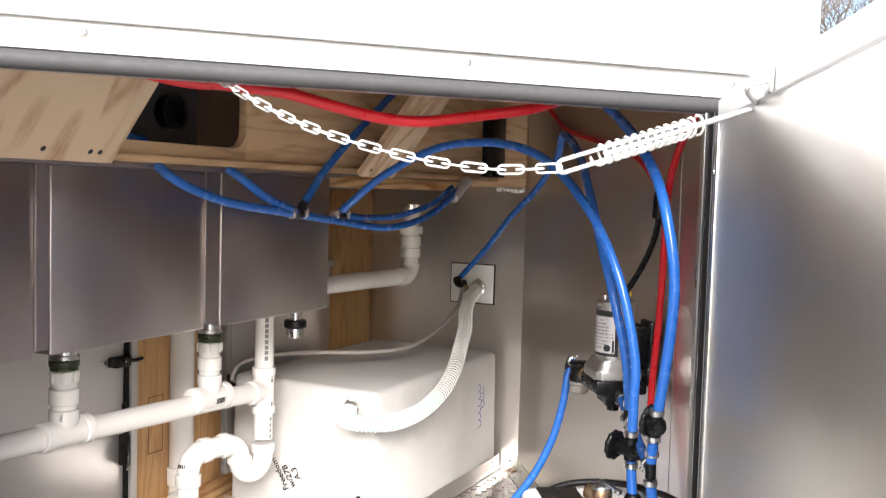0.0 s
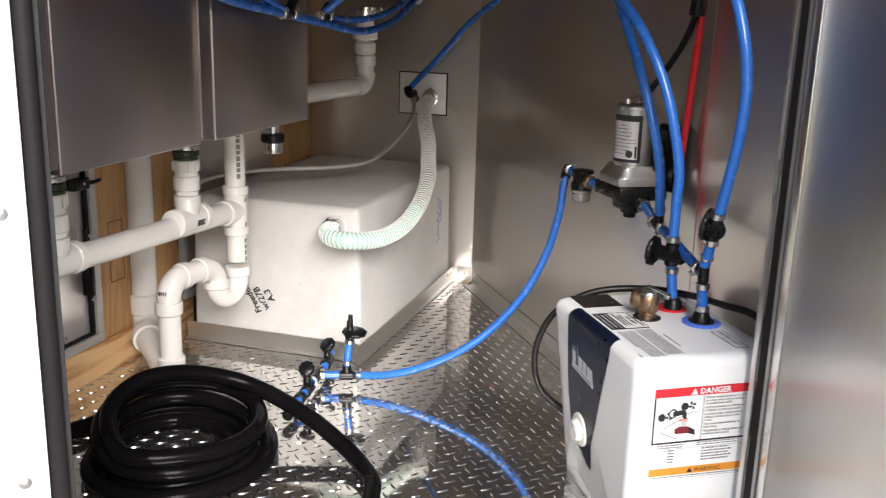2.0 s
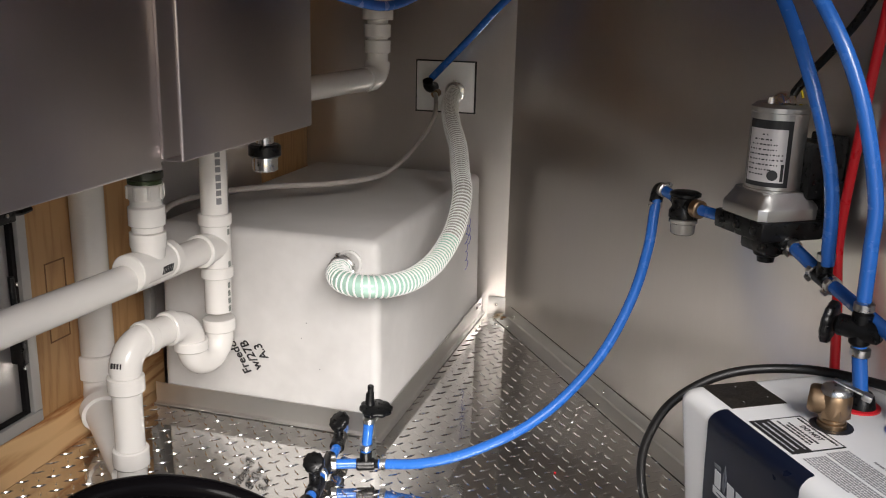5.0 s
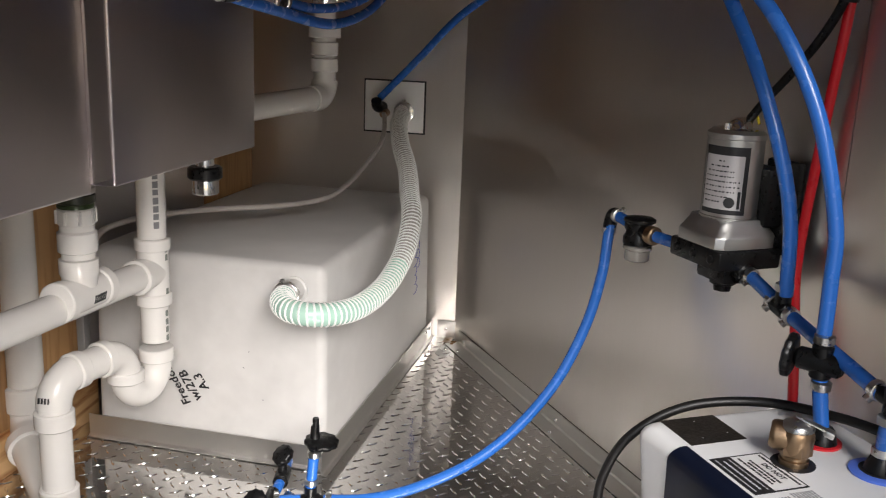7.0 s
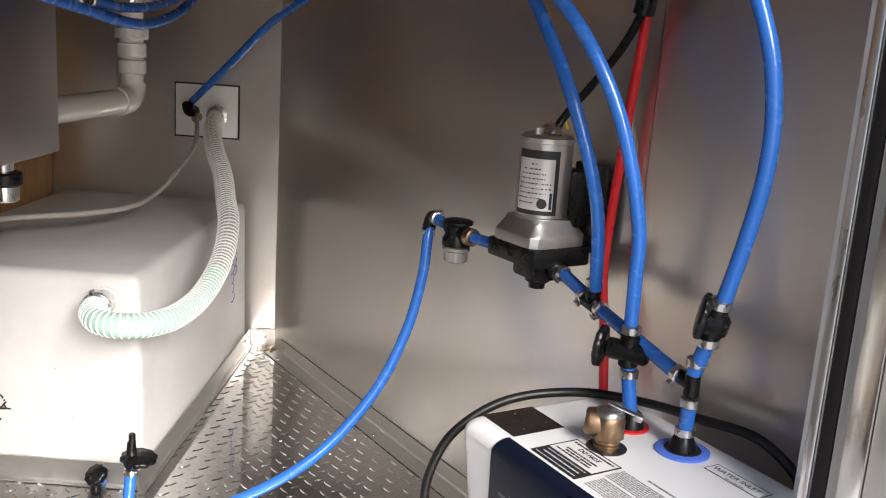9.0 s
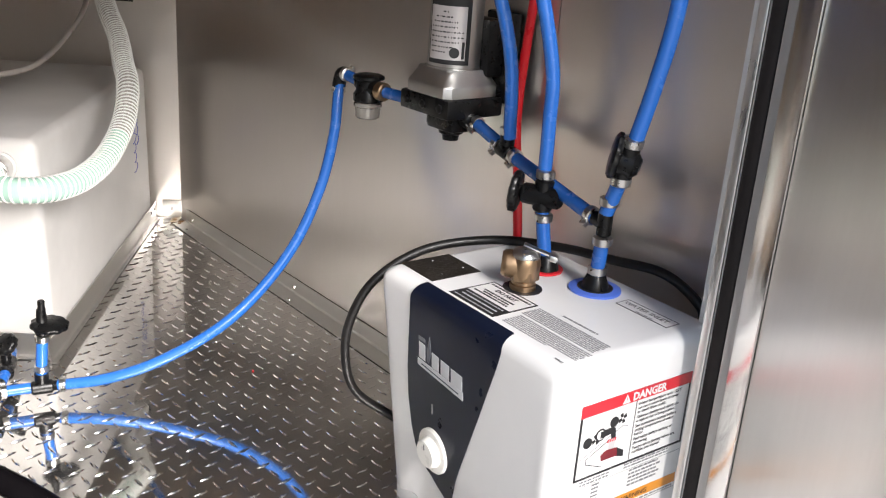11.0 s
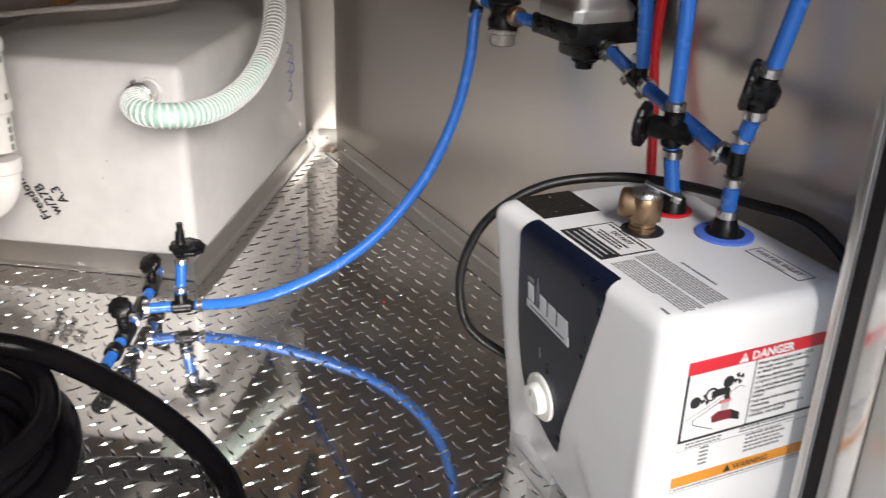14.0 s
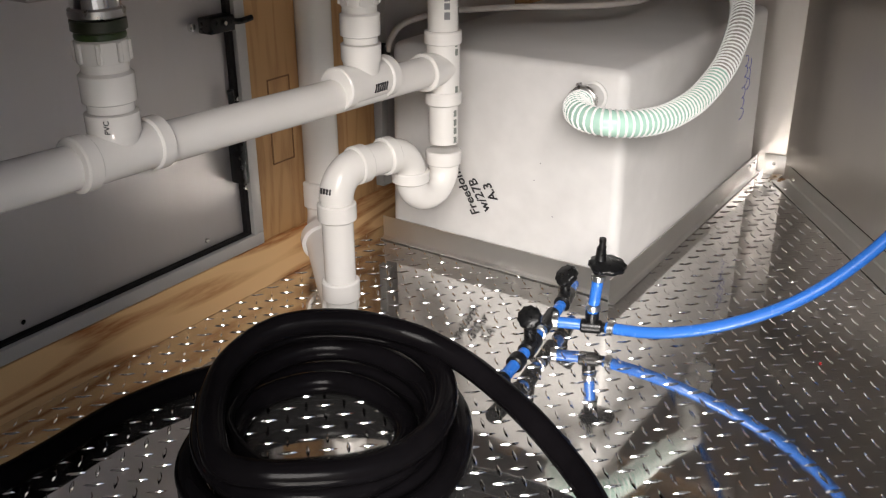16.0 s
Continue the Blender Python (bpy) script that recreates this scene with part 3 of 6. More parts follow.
ps = angle_strip("trim", pw(0.03, 0), pw(1.46, 0), PN, 0.0315, 0.036, "bare metal angle strip along the foot of the pump wall", GALV)
for a in (0.064, 0.529, 0.98):
    part("screw", lathe([(0, 0.004), (0.0014, 0.0036), (0.0026, 0.002), (0.003, 0)], pw(a, 0.0022, 0.015), PN, 12), CHROME, ps)
    part("screw", lathe([(0, 0.004), (0.0014, 0.0036), (0.0026, 0.002), (0.003, 0)], pw(a + 0.025, 0.028, 0.0033), Z, 12), CHROME, ps)
GRIME = mat("joint_grime", (0.06, 0.045, 0.035), 0.8, 0.0, 0.3, 30, 120, 0.1, 0.1)
part("joint_line", rod(pw(0.045, 0.0006, 0.0338), pw(1.46, 0.0006, 0.0338), 0.0007, 6), GRIME, ps, "dark joint under the wall sheet")
part("joint_line", rod(pw(0.035, 0.0364, 0.0006), pw(1.42, 0.0364, 0.0006), 0.0007, 6), GRIME, ps, "grimy edge on the floor")
RUSTY = mat("stained_zinc", (0.70, 0.68, 0.64), 0.42, 0.8, 0.3, 55, 160, 0.12, 0.1, col2=(0.30, 0.17, 0.06))
corner = thing("corner_bracket", (0, 0, 0), "galvanised corner bracket screwed down beside the tank", "bracket")
part("floor_plate", ubox(-0.040, -0.0045, 0.001, 0.0205, 0.0035, 0.0052, 0.0005), RUSTY, corner, "stained floor plate")
part("wall_plate", ubox(-0.0045, -0.0025, -0.002, 0.043, 0.0022, 0.046, 0.0005), GALV, corner)
rr = random.Random(31)
RUST = mat("rust_stain", (0.34, 0.20, 0.08), 0.8, 0.0, 0.3, 60, 200, 0.1, 0.1, col2=(0.16, 0.08, 0.03))
for u, v, r0 in ((-0.030, -0.006, 0.010), (-0.012, -0.022, 0.008), (-0.046, -0.004, 0.006), (-0.020, -0.040, 0.005)):      # rust round the bracket
    ring = [(u + r0 * math.cos(k) * rr.uniform(0.5, 1.3), v + r0 * math.sin(k) * rr.uniform(0.4, 1.0)) for k in (math.pi * j / 6 for j in range(12))]
    part("rust_stain", sheet(ring, U, V, Z, (0, 0, 0.0036), 0.0003), RUST, corner, "brown rust stain")
part("screw", lathe([(0, 0.0042), (0.002, 0.0038), (0.003, 0)], uv(-0.0045, 0.021, 0.026), -U, 12), CHROME, corner)
part("screw", lathe([(0, 0.0042), (0.002, 0.0038), (0.003, 0)], uv(-0.026, 0.010, 0.0052), Z, 12), BRASS, corner, "rusty screw")

# ---- fresh water tank ----
def water_tank():
    t = thing("water_tank", uv(-0.40, 0.28, 0), "translucent white plastic water tank held by a metal floor angle", "tank")
    bm = ubox(-0.737, -0.024, 0.062, 0.50, 0.004, 0.361, 0.017, 4)
    for v in bm.verts:      # the moulded walls bulge a little and lean in towards the top
        p = v.co
        a, b = p.dot(U), p.dot(V)
        k = (p.z - 0.004) / 0.354
        p -= (U * (a + 0.41) * 0.012 + V * (b - 0.27) * 0.02) * k
        if p.z > 0.34:
            p.z -= 0.010 * (1 - min(1, ((a + 0.41) / 0.30) ** 2)) * 0.6
    part("body", bm, POLY, t, angle=50)
    # fitting for the filler hose
    part("hose_fitting", lathe([(0, 0.023), (0.005, 0.023), (0.007, 0.0195), (0.03, 0.0185), (0.05, 0.018)], uv(-0.732, 0.118, 0.319), -U, 20), POLY, t)
    ring_clamp(uv(-0.770, 0.118, 0.319), U, 0.0215, t, Z + V * 0.3)
    # handwriting on the front
    wx, wy = (V * 0.51 + Z * 0.860), (V * 0.860 - Z * 0.51)
    for txt, v0, z0 in (("Freedom", 0.310, 0.092), ("w/27B", 0.2895, 0.102), ("A.3", 0.2755, 0.124)):
        lettering("handwriting", txt, 0.0235, wx, wy, uv(-0.7392, v0, z0), INK, t, "black marker handwriting", bold=0.0005, shear=0.1)
    rm = random.Random(9)
    for col, z0, n2, w in ((-0.150, 0.150, 46, 0.0085), (-0.126, 0.205, 22, 0.0060)):      # looping scrawl down the side, too faint to read
        path2 = []
        for k in range(n2):
            g, tall = k * 2 * math.pi / 7, 1.7 if (k // 7) % 3 == 0 else 1.0
            z = z0 + 0.0030 * k + 0.0042 * math.cos(g) * rm.uniform(0.8, 1.2)
            u = col - w * tall * math.sin(g) * rm.uniform(0.85, 1.15)
            path2.append(uv(u, 0.0616 + 0.0045 * (z - 0.004) / 0.354, z))
        part("marker_stroke", sweep(smooth_path(path2, 3), 0.0010, 6), BLUEINK, t, "faded blue marker scrawl")
    for v, z in ((0.21, 0.17), (0.175, 0.115), (0.20, 0.20)):
        part("speck", lathe([(0, 0.0012), (0.0004, 0.0009)], uv(-0.7385, v, z), -U, 8), GREYINK, t)
    return t


water_tank()
angle_strip("trim", uv(-0.739, 0.058), uv(-0.739, 0.515), -U, 0.042, 0.011, "bare metal angle strip screwed to the floor in front of the tank", GALV, ())
angle_strip("trim", uv(-0.762, 0.060), uv(-0.006, 0.060), -V, 0.041, 0.011, "bare metal angle strip screwed to the floor beside the tank", GALV, (0.93, 0.97))

# ---- the three-bowl sink overhead ----
def sink():
    t = thing("sink", uv(-1.43, 0.31, 0.57), "brushed stainless steel three-bowl sink seen from below", "sink")
    for u0, u1 in ((-1.221, -0.856), (-1.612, -1.265), (-2.02, -1.640)):
        bm = ubox(u0, u1, 0.130, 0.510, 0.571, 0.862, 0.003, 2)
        for v in bm.verts:
            p = v.co
            a, b = p.dot(U) - (u0 + u1) / 2, p.dot(V) - 0.31
            if p.z < 0.60:
                p.z -= 0.004 * (1 - max(abs(a), abs(b)) / 0.2)
        part("bowl", bm, STEEL_SINK, t, angle=60)
    part("rim", ubox(-2.05, -0.84, 0.105, 0.540, 0.8625, 0.872, 0.002), STEEL_SINK, t)
    part("seam_strip", ubox(-1.2645, -1.2215, 0.1335, 0.5, 0.580, 0.862), STEEL_SINK, t)
    part("seam_strip", ubox(-1.6395, -1.6125, 0.1335, 0.5, 0.580, 0.862), STEEL_SINK, t)
    for a in (-1.2670, -1.6410):
        part("seam_lip", ubox(a, a + 0.0035, 0.1265, 0.1332, 0.582, 0.862, 0.0012), STEEL_SINK, t)
    c = uv(-0.880, 0.200, 0.560)
    part("overflow_stub", lathe([(0.012, 0.014), (-0.020, 0.014), (-0.021, 0.021), (-0.034, 0.0195), (-0.035, 0.0200), (-0.059, 0.0200), (-0.061, 0.017)], c, Z, 20), CHROME, t, "chrome stub with a black ring")
    part("stub_ring", lathe([(-0.019, 0.022), (-0.022, 0.0255), (-0.036, 0.0255), (-0.039, 0.022)], c, Z, 20), BLACK, t)
    return t


sink()


# ---- drain pipework ----
R15 = 0.0222


def hub(bm, at, axis, length, r=0.0292):
    """A socket collar centred on a place."""
    at, axis = Vector(at), Vector(axis).normalized()
    return lathe([(-length / 2, r - 0.002), (-length / 2 + 0.002, r), (length / 2 - 0.002, r), (length / 2, r - 0.002)], at, axis, 28, bm)


def barcode(at, along, across, n, parent, w=0.022, h=0.007):
    nrm = along.cross(across).normalized()
    rnd = random.Random(int(w * 1000) + n)
    x = -w / 2
    for _ in range(n):
        k = rnd.uniform(0.0014, 0.0026)
        part("printed_mark", box((k, h, 0.0024), basis(along, across, nrm, Vector(at) + along * x - nrm * 0.0006)), INK, parent)
        x += w / n


def drain_assembly(u, v, z_run, parent):
    """Strainer nut, slip joint and adapter from a bowl down to the run."""
    c = uv(u, v, 0)
    part("strainer_shank", lathe([(0.572, 0.0308), (0.566, 0.0308), (0.563, 0.0232), (0.528, 0.0232)], c, Z, 24), CHROME, parent, "steel strainer shank")
    part("shank_nut", lathe([(0.530, 0.0236), (0.528, 0.0266), (0.5215, 0.0266), (0.520, 0.0240)], c, Z, 24), CLAMP, parent, "dull metal shank nut")
    part("shank_washer", lathe([(0.5198, 0.0238), (0.5185, 0.0262), (0.5090, 0.0262), (0.507, 0.0236)], c, Z, 24), FLANGE, parent, "dark rubber washer")
    part("gasket", lathe([(0.5068, 0.0236), (0.504, 0.0246), (0.501, 0.0236)], c, Z, 24), MOSS, parent, "greenish gasket")
    nut, ribs = bmesh.new(), []
    lathe([(0.5008, 0.0231), (0.499, 0.0250), (0.480, 0.0250), (0.478, 0.0236)], c, Z, 24, nut)
    for k in range(8):
        a = 2 * math.pi * k / 8
        d = U * math.cos(a) + V * math.sin(a)
        ribs.append(box((0.005, 0.005, 0.019), basis(d, Z.cross(d), Z, c + d * 0.0250 + Z * 0.4895), 0.001, 1))
    sn = part("slip_nut", nut, PVC, parent, "ribbed white slip nut")
    for r in ribs:
        part("rib", r, PVC, sn)
    part("adapter", lathe([(0.478, 0.0225), (0.470, 0.0228), (0.467, 0.0262), (0.441, 0.0262), (0.439, 0.0224), (0.431, 0.0224)], c, Z, 28), PVC, parent)
    part("socket", lathe([(0.4305, 0.0219), (0.4295, 0.0262), (0.410, 0.0262), (0.406, 0.0244), (z_run + 0.012, 0.0226)], c, Z, 28), PVC, parent)


def pipework():
    t = thing("drain_pipe", uv(-1.05, 0.33, 0.0), "white plastic waste pipes joining the sink drains to a floor pipe", "drain pipe")
    z1, z2, zp = 0.387, 0.3795, 0.3600
    T1, T2, VP = uv(-1.432, 0.305, z1), uv(-1.045, 0.305, z2), uv(-0.845, 0.312, zp)
    run = (T2 - T1).normalized()
    part("run_pipe", rod(uv(-2.1, 0.305, 0.410), VP, R15, 24), PVC, t, "long white run pipe")
    for c in (T1, T2):
        tee = part("tee", rod(c - run * 0.048, c + run * 0.048, 0.0250, 28), PVC, t)
        for k in (-0.044, 0.044):
            part("tee_hub", hub(bmesh.new(), c + run * k, run, 0.018, 0.0278), PVC, tee)
    drain_assembly(-1.432, 0.305, z1, t)
    drain_assembly(-1.045, 0.305, z2, t)
    for c in (uv(-1.432, 0.305, 0.4315),):
        n2 = Vector((0.15, -0.99, 0)).normalized()
        lettering("printed_mark", "PVC", 0.0075, Z, -Z.cross(n2), c + n2 * 0.0262 + Z.cross(n2) * 0.002 - Z * 0.018, INK, t, "printed pipe marking", bold=0.0001)
    tn = (-V - Z * 0.22).normalized()
    barcode(T2 + run * 0.012 + tn * 0.0252, run, tn.cross(run).normalized(), 6, t, 0.028, 0.012)
    # the riser with its tee
    up = VP
    part("riser", rod(uv(-0.845, 0.312, 0.245), uv(-0.845, 0.312, 0.600), 0.0224, 24), PVC, t)
    tee = part("tee", rod(up - Z * 0.045, up + Z * 0.045, 0.0250, 28), PVC, t)
    for k in (-0.045, 0.045):
        part("tee_hub", hub(bmesh.new(), up + Z * k, Z, 0.020, 0.0278), PVC, tee)
    part("tee_branch", rod(up, up - run * 0.052, 0.0248, 28), PVC, tee)
    part("tee_hub", hub(bmesh.new(), up - run * 0.046, run, 0.014, 0.0278), PVC, tee)
    nn = Vector((0.30, -0.95, 0)).normalized()
    tt = Z.cross(nn)
    for z, l in ((0.438, 0.0105), (0.4515, 0.0090), (0.4635, 0.0100), (0.4765, 0.0105), (0.490, 0.0085), (0.502, 0.0100), (0.515, 0.0090), (0.528, 0.0110)):      # a printed name along the pipe, as plain bars
        c = uv(-0.845, 0.312, z) + nn * 0.0222
        part("printed_mark", box((0.0085, l, 0.0009), basis(tt, Z, nn, c)), GREYINK, t, "printed pipe marking")
    nr = Vector((0.80, -0.60, 0)).normalized()
    for z in (0.252, 0.266, 0.279, 0.293, 0.330, 0.385, 0.398):      # more print round the pipe's side, as plain bars
        part("printed_mark", box((0.0060, 0.0095, 0.0012), basis(Z.cross(nr), Z, nr, uv(-0.845, 0.312, z) + nr * (0.0222 if z < 0.30 else 0.0247))), GREENINK, t, "printed pipe marking")
    # trap: round the bend, up, over and down to the floor
    a, d = uv(-0.845, 0.312, 0), (uv(-0.945, 0.330, 0) - uv(-0.845, 0.312, 0)).normalized()
    half = 0.0355
    bend = [a + Z * 0.226] + [a + d * (half - half * math.cos(k)) + Z * (0.205 - half * math.sin(k)) for k in (math.pi * i / 14 for i in range(15))]
    part("trap_bend", sweep(bend, 0.0236, 24), PVC, t)
    bm = hub(bmesh.new(), a + Z * 0.222, Z, 0.022, 0.0278)
    part("trap_socket", bm, PVC, t)
    b = a + d * 2 * half
    part("trap_nut", hub(bmesh.new(), b + Z * 0.208, Z, 0.018, 0.0285), PVC, t, "white trap nut")
    e = (uv(-1.056, 0.351, 0) - b).normalized()
    r = 0.040
    over = [b + Z * 0.204] + [b + e * (r - r * math.cos(k)) + Z * (0.210 + r * math.sin(k)) for k in (math.pi / 2 * i / 8 for i in range(9))]
    L = (uv(-1.056, 0.351, 0) - b).length
    over += [b + e * (L - r) + Z * 0.250]
    part("trap_arm", sweep(over, 0.0236, 24), PVC, t)
    hb = hub(bmesh.new(), b + e * (r + 0.006) + Z * 0.250, e, 0.018, 0.0278)
    part("arm_socket", hb, PVC, t)
    part("elbow_socket", hub(bmesh.new(), b + e * (L - r - 0.004) + Z * 0.250, e, 0.020, 0.0278), PVC, t)
    down = [b + e * (L - r) + Z * 0.250] + [b + e * (L - r + r * math.sin(k)) + Z * (0.250 - r + r * math.cos(k)) for k in (math.pi / 2 * i / 8 for i in range(1, 9))]
    q = b + e * L
    part("elbow", sweep(down, 0.0246, 24), PVC, t)
    part("elbow_collar", hub(bmesh.new(), q + Z * 0.192, Z, 0.026, 0.0278), PVC, t)
    en = Vector((-0.42, -0.88, 0.22)).normalized()
    barcode(q + en * 0.0252 + Z * 0.222 - e * 0.002, Vector((0.90, -0.43, 0)).normalized(), en.cross(Vector((0.90, -0.43, 0))).normalized(), 4, t, 0.019, 0.008)
    part("floor_pipe", rod(q + Z * 0.0, q + Z * 0.212, 0.0226, 24), PVC, t)
    part("floor_collar", hub(bmesh.new(), q + Z * 0.071, Z, 0.030, 0.0278), PVC, t)
    # overhead line to the far basin
    k0, k1 = uv(-0.845, 0.312, 0.592), uv(-0.296, 0.249, 0.596)
    part("far_pipe", rod(k0, k1, 0.0238, 24), PVC, t)
    f = (k1 - k0).normalized()
    g = uv(-0.262, 0.246, 0)
    el = [k1 - f * 0.03] + [k1 + f * (0.034 * math.sin(k)) + Z * (0.034 - 0.034 * math.cos(k)) for k in (math.pi / 2 * i / 8 for i in range(9))]
    part("far_elbow", sweep(el, 0.0270, 24), PVC, t)
    h = k1 + f * 0.034
    h = Vector((h.x, h.y, 0))
    part("far_riser", rod(h + Z * 0.63, h + Z * 0.80, 0.0228, 24), PVC, t)
    part("far_socket", hub(bmesh.new(), h + Z * 0.662, Z, 0.028, 0.0282), PVC, t)
    part("far_adapter", hub(bmesh.new(), h + Z * 0.695, Z, 0.028, 0.0282), PVC, t)
    nut = hub(bmesh.new(), h + Z * 0.728, Z, 0.022, 0.0330)
    part("far_nut", nut, PVC, t, "ribbed white slip nut")
    part("far_flange", lathe([(0.775, 0.025), (0.79, 0.028), (0.793, 0.046), (0.80, 0.046)], h, Z, 24), CHROME, t, "chrome basin flange")
    return t


pipework()
vent = thing("vent_pipe", uv(-0.866, 0.515, 0.0), "white plastic pipe standing against the back studs", "pipe")
part("pipe", rod(uv(-0.866, 0.545, 0.12), uv(-0.866, 0.545, 0.86), 0.030, 24), PVC, vent)
part("coupling", hub(bmesh.new(), uv(-0.866, 0.545, 0.125), Z, 0.045, 0.037), PVC, vent)
part("elbow", tube([uv(-0.866, 0.545, 0.112), uv(-0.868, 0.541, 0.088), uv(-0.885, 0.528, 0.068), uv(-0.920, 0.503, 0.062)], 0.031, 6, 20), PVC, vent)
vx = (Vector((-0.862, -0.690, 0.033)) - uv(-0.928, 0.496, 0.062)).normalized()
part("elbow_rim", lathe([(-0.022, 0.031), (-0.020, 0.0345), (0.0, 0.0345), (0.0, 0.0285)], uv(-0.928, 0.496, 0.062), vx, 28), PVC, vent, "white rim of the elbow socket")
part("floor_run", rod(uv(-0.928, 0.496, 0.062) - vx * 0.01, Vector((-0.862, -0.690, 0.033)), 0.0282, 24), PVC, vent, "short pipe running forward along the floor")

# ---- wall plate with the filler connections ----
plate = thing("inlet_plate", uv(-0.001, 0.17, 0.50), "white square inlet plate on the nose wall", "wall plate")
# black sheet behind the plate whose rim paints the shadow round it
part("painted_shadow", ubox(-0.0022, -0.0004, 0.0915, 0.2425, 0.497, 0.6215), INK, plate, "black sheet painting the shadow round the plate")
part("plate", ubox(-0.0065, -0.0025, 0.0955, 0.2385, 0.501, 0.618, 0.001), ALU, plate)
part("elbow", tube([uv(-0.006, 0.195, 0.558), uv(-0.030, 0.197, 0.558), uv(-0.040, 0.199, 0.564), uv(-0.048, 0.198, 0.575)], 0.0125, 5, 14), BLACK, plate, "black barbed elbow")
part("barb", rod(uv(-0.004, 0.186, 0.545), uv(-0.028, 0.186, 0.543), 0.010, 14), BRASS, plate, "brass barb")
part("stub", rod(uv(-0.006, 0.138, 0.551), uv(-0.045, 0.136, 0.551), 0.017, 18), CHROME, plate)
ring_clamp(uv(-0.030, 0.136, 0.551), U, 0.0225, plate, Z)

# ---- tubing ----
def hose(name, pts, r, material, label, category="tube", n=8, seg=14):
    return single(name, tube(pts, r, n, seg), material, label, category, pts[0])


RT = 0.0083
hose("blue_tube", [(-0.033, -0.785, 0.470), (-0.041, -0.792, 0.447), (-0.051, -0.800, 0.389), (-0.074, -0.804, 0.308), (-0.121, -0.810, 0.221), (-0.187, -0.811, 0.147), (-0.257, -0.807, 0.096), (-0.340, -0.790, 0.056), (-0.410, -0.768, 0.035), (-0.474, -0.741, 0.0275)], RT, BLUE,
     "bright blue plastic tube hanging from the strainer to the floor valves")
hose("blue_tube", [(-0.0445, -1.280, 0.444), (-0.043, -1.277, 0.509), (-0.042, -1.271, 0.572), (-0.058, -1.247, 0.674), (-0.080, -1.211, 0.754), (-0.104, -1.163, 0.816), (-0.142, -1.089, 0.882), (-0.188, -1.012, 0.921), (-0.256, -0.930, 0.937), (-0.346, -0.845, 0.925), (-0.449, -0.765, 0.868), (-0.525, -0.722, 0.800), (-0.539, -0.716, 0.788)], RT, BLUE,
     "bright blue plastic tube arching over to the sink tubes")
hose("blue_tube", [(-0.022, -1.186, 0.468), (-0.034, -1.190, 0.563), (-0.052, -1.170, 0.657), (-0.067, -1.115, 0.761), (-0.070, -1.028, 0.855), (-0.066, -0.929, 0.918), (-0.066, -0.821, 0.960), (-0.057, -0.726, 0.967), (-0.040, -0.601, 0.923), (-0.046, -0.389, 0.850), (-0.071, -0.147, 0.771), (-0.113, -0.009, 0.679), (-0.180, 0.080, 0.580)], RT, BLUE,
     "bright blue plastic tube looping from the pump to the inlet plate")
hose("blue_tube", [(-0.0475, -1.411, 0.512), (-0.044, -1.426, 0.581), (-0.041, -1.437, 0.653), (-0.038, -1.433, 0.718), (-0.043, -1.417, 0.786), (-0.050, -1.372, 0.864), (-0.063, -1.286, 0.935), (-0.081, -1.150, 1.002), (-0.100, -1.024, 1.062), (-0.126, -0.928, 1.128)], RT * 0.99, BLUE, "bright blue plastic tube rising from the heater inlet")

hose("blue_tube", [uv(-1.42, 0.10, 0.868), (-0.814, -1.161, 0.850), (-0.782, -1.110, 0.828), (-0.727, -1.022, 0.805), (-0.622, -0.854, 0.784), (-0.552, -0.741, 0.770), (-0.438, -0.560, 0.750),
                   (-0.350, -0.418, 0.764), (-0.285, -0.314, 0.797), (-0.229, -0.225, 0.846), (-0.20, -0.18, 0.875)], RT, BLUE, "bright blue plastic tube strung under the sink rim")
hose("blue_tube", [uv(-1.24, 0.10, 0.868), (-0.714, -1.002, 0.850), (-0.675, -0.939, 0.816), (-0.625, -0.860, 0.789)], RT, BLUE, "bright blue plastic tube strung under the sink rim")
hose("blue_tube", [(-0.619, -0.849, 0.790), (-0.575, -0.779, 0.871), (-0.506, -0.669, 0.965), (-0.416, -0.525, 1.074), (-0.37, -0.46, 1.12)], RT, BLUE, "bright blue plastic tube running up from the sink tee")
hose("blue_tube", [(-0.545, -0.730, 0.782), (-0.466, -0.603, 0.773), (-0.381, -0.468, 0.782), (-0.302, -0.342, 0.811), (-0.25, -0.25, 0.85)], RT * 0.9, BLUE, "blue plastic tube beside the basin drain")
for at, ax in (((-0.622, -0.854, 0.785), (0.55, 0.83, 0)), ((-0.539, -0.718, 0.7795), (0.55, 0.83, 0))):
    f = thing("tube_tee", at, "small black barbed tee in the sink tubes", "fitting", "tees under the sink")
    a = Vector(ax).normalized()
    part("body", rod(Vector(at) - a * 0.012, Vector(at) + a * 0.012, 0.0105, 14, lip=0.002), BLACK, f)
    part("branch", rod(Vector(at), Vector(at) + Vector((0.012, 0.02, 0.022)), 0.009, 12), BLACK, f)
    for k in (-0.02, 0.02):
        ring_clamp(Vector(at) + a * k, a, 0.0088, f)
GREYSL = mat("grey_sleeve", (0.42, 0.42, 0.43), 0.45)
wrap = thing("insulation_sleeve", (-0.22, -0.21, 0.83), "grey plastic sleeve round tubes at the counter", "sleeve")
part("sleeve", tube([(-0.245, -0.25, 0.822), (-0.222, -0.212, 0.848), (-0.20, -0.18, 0.870)], 0.0145, 5, 14), GREYSL, wrap)

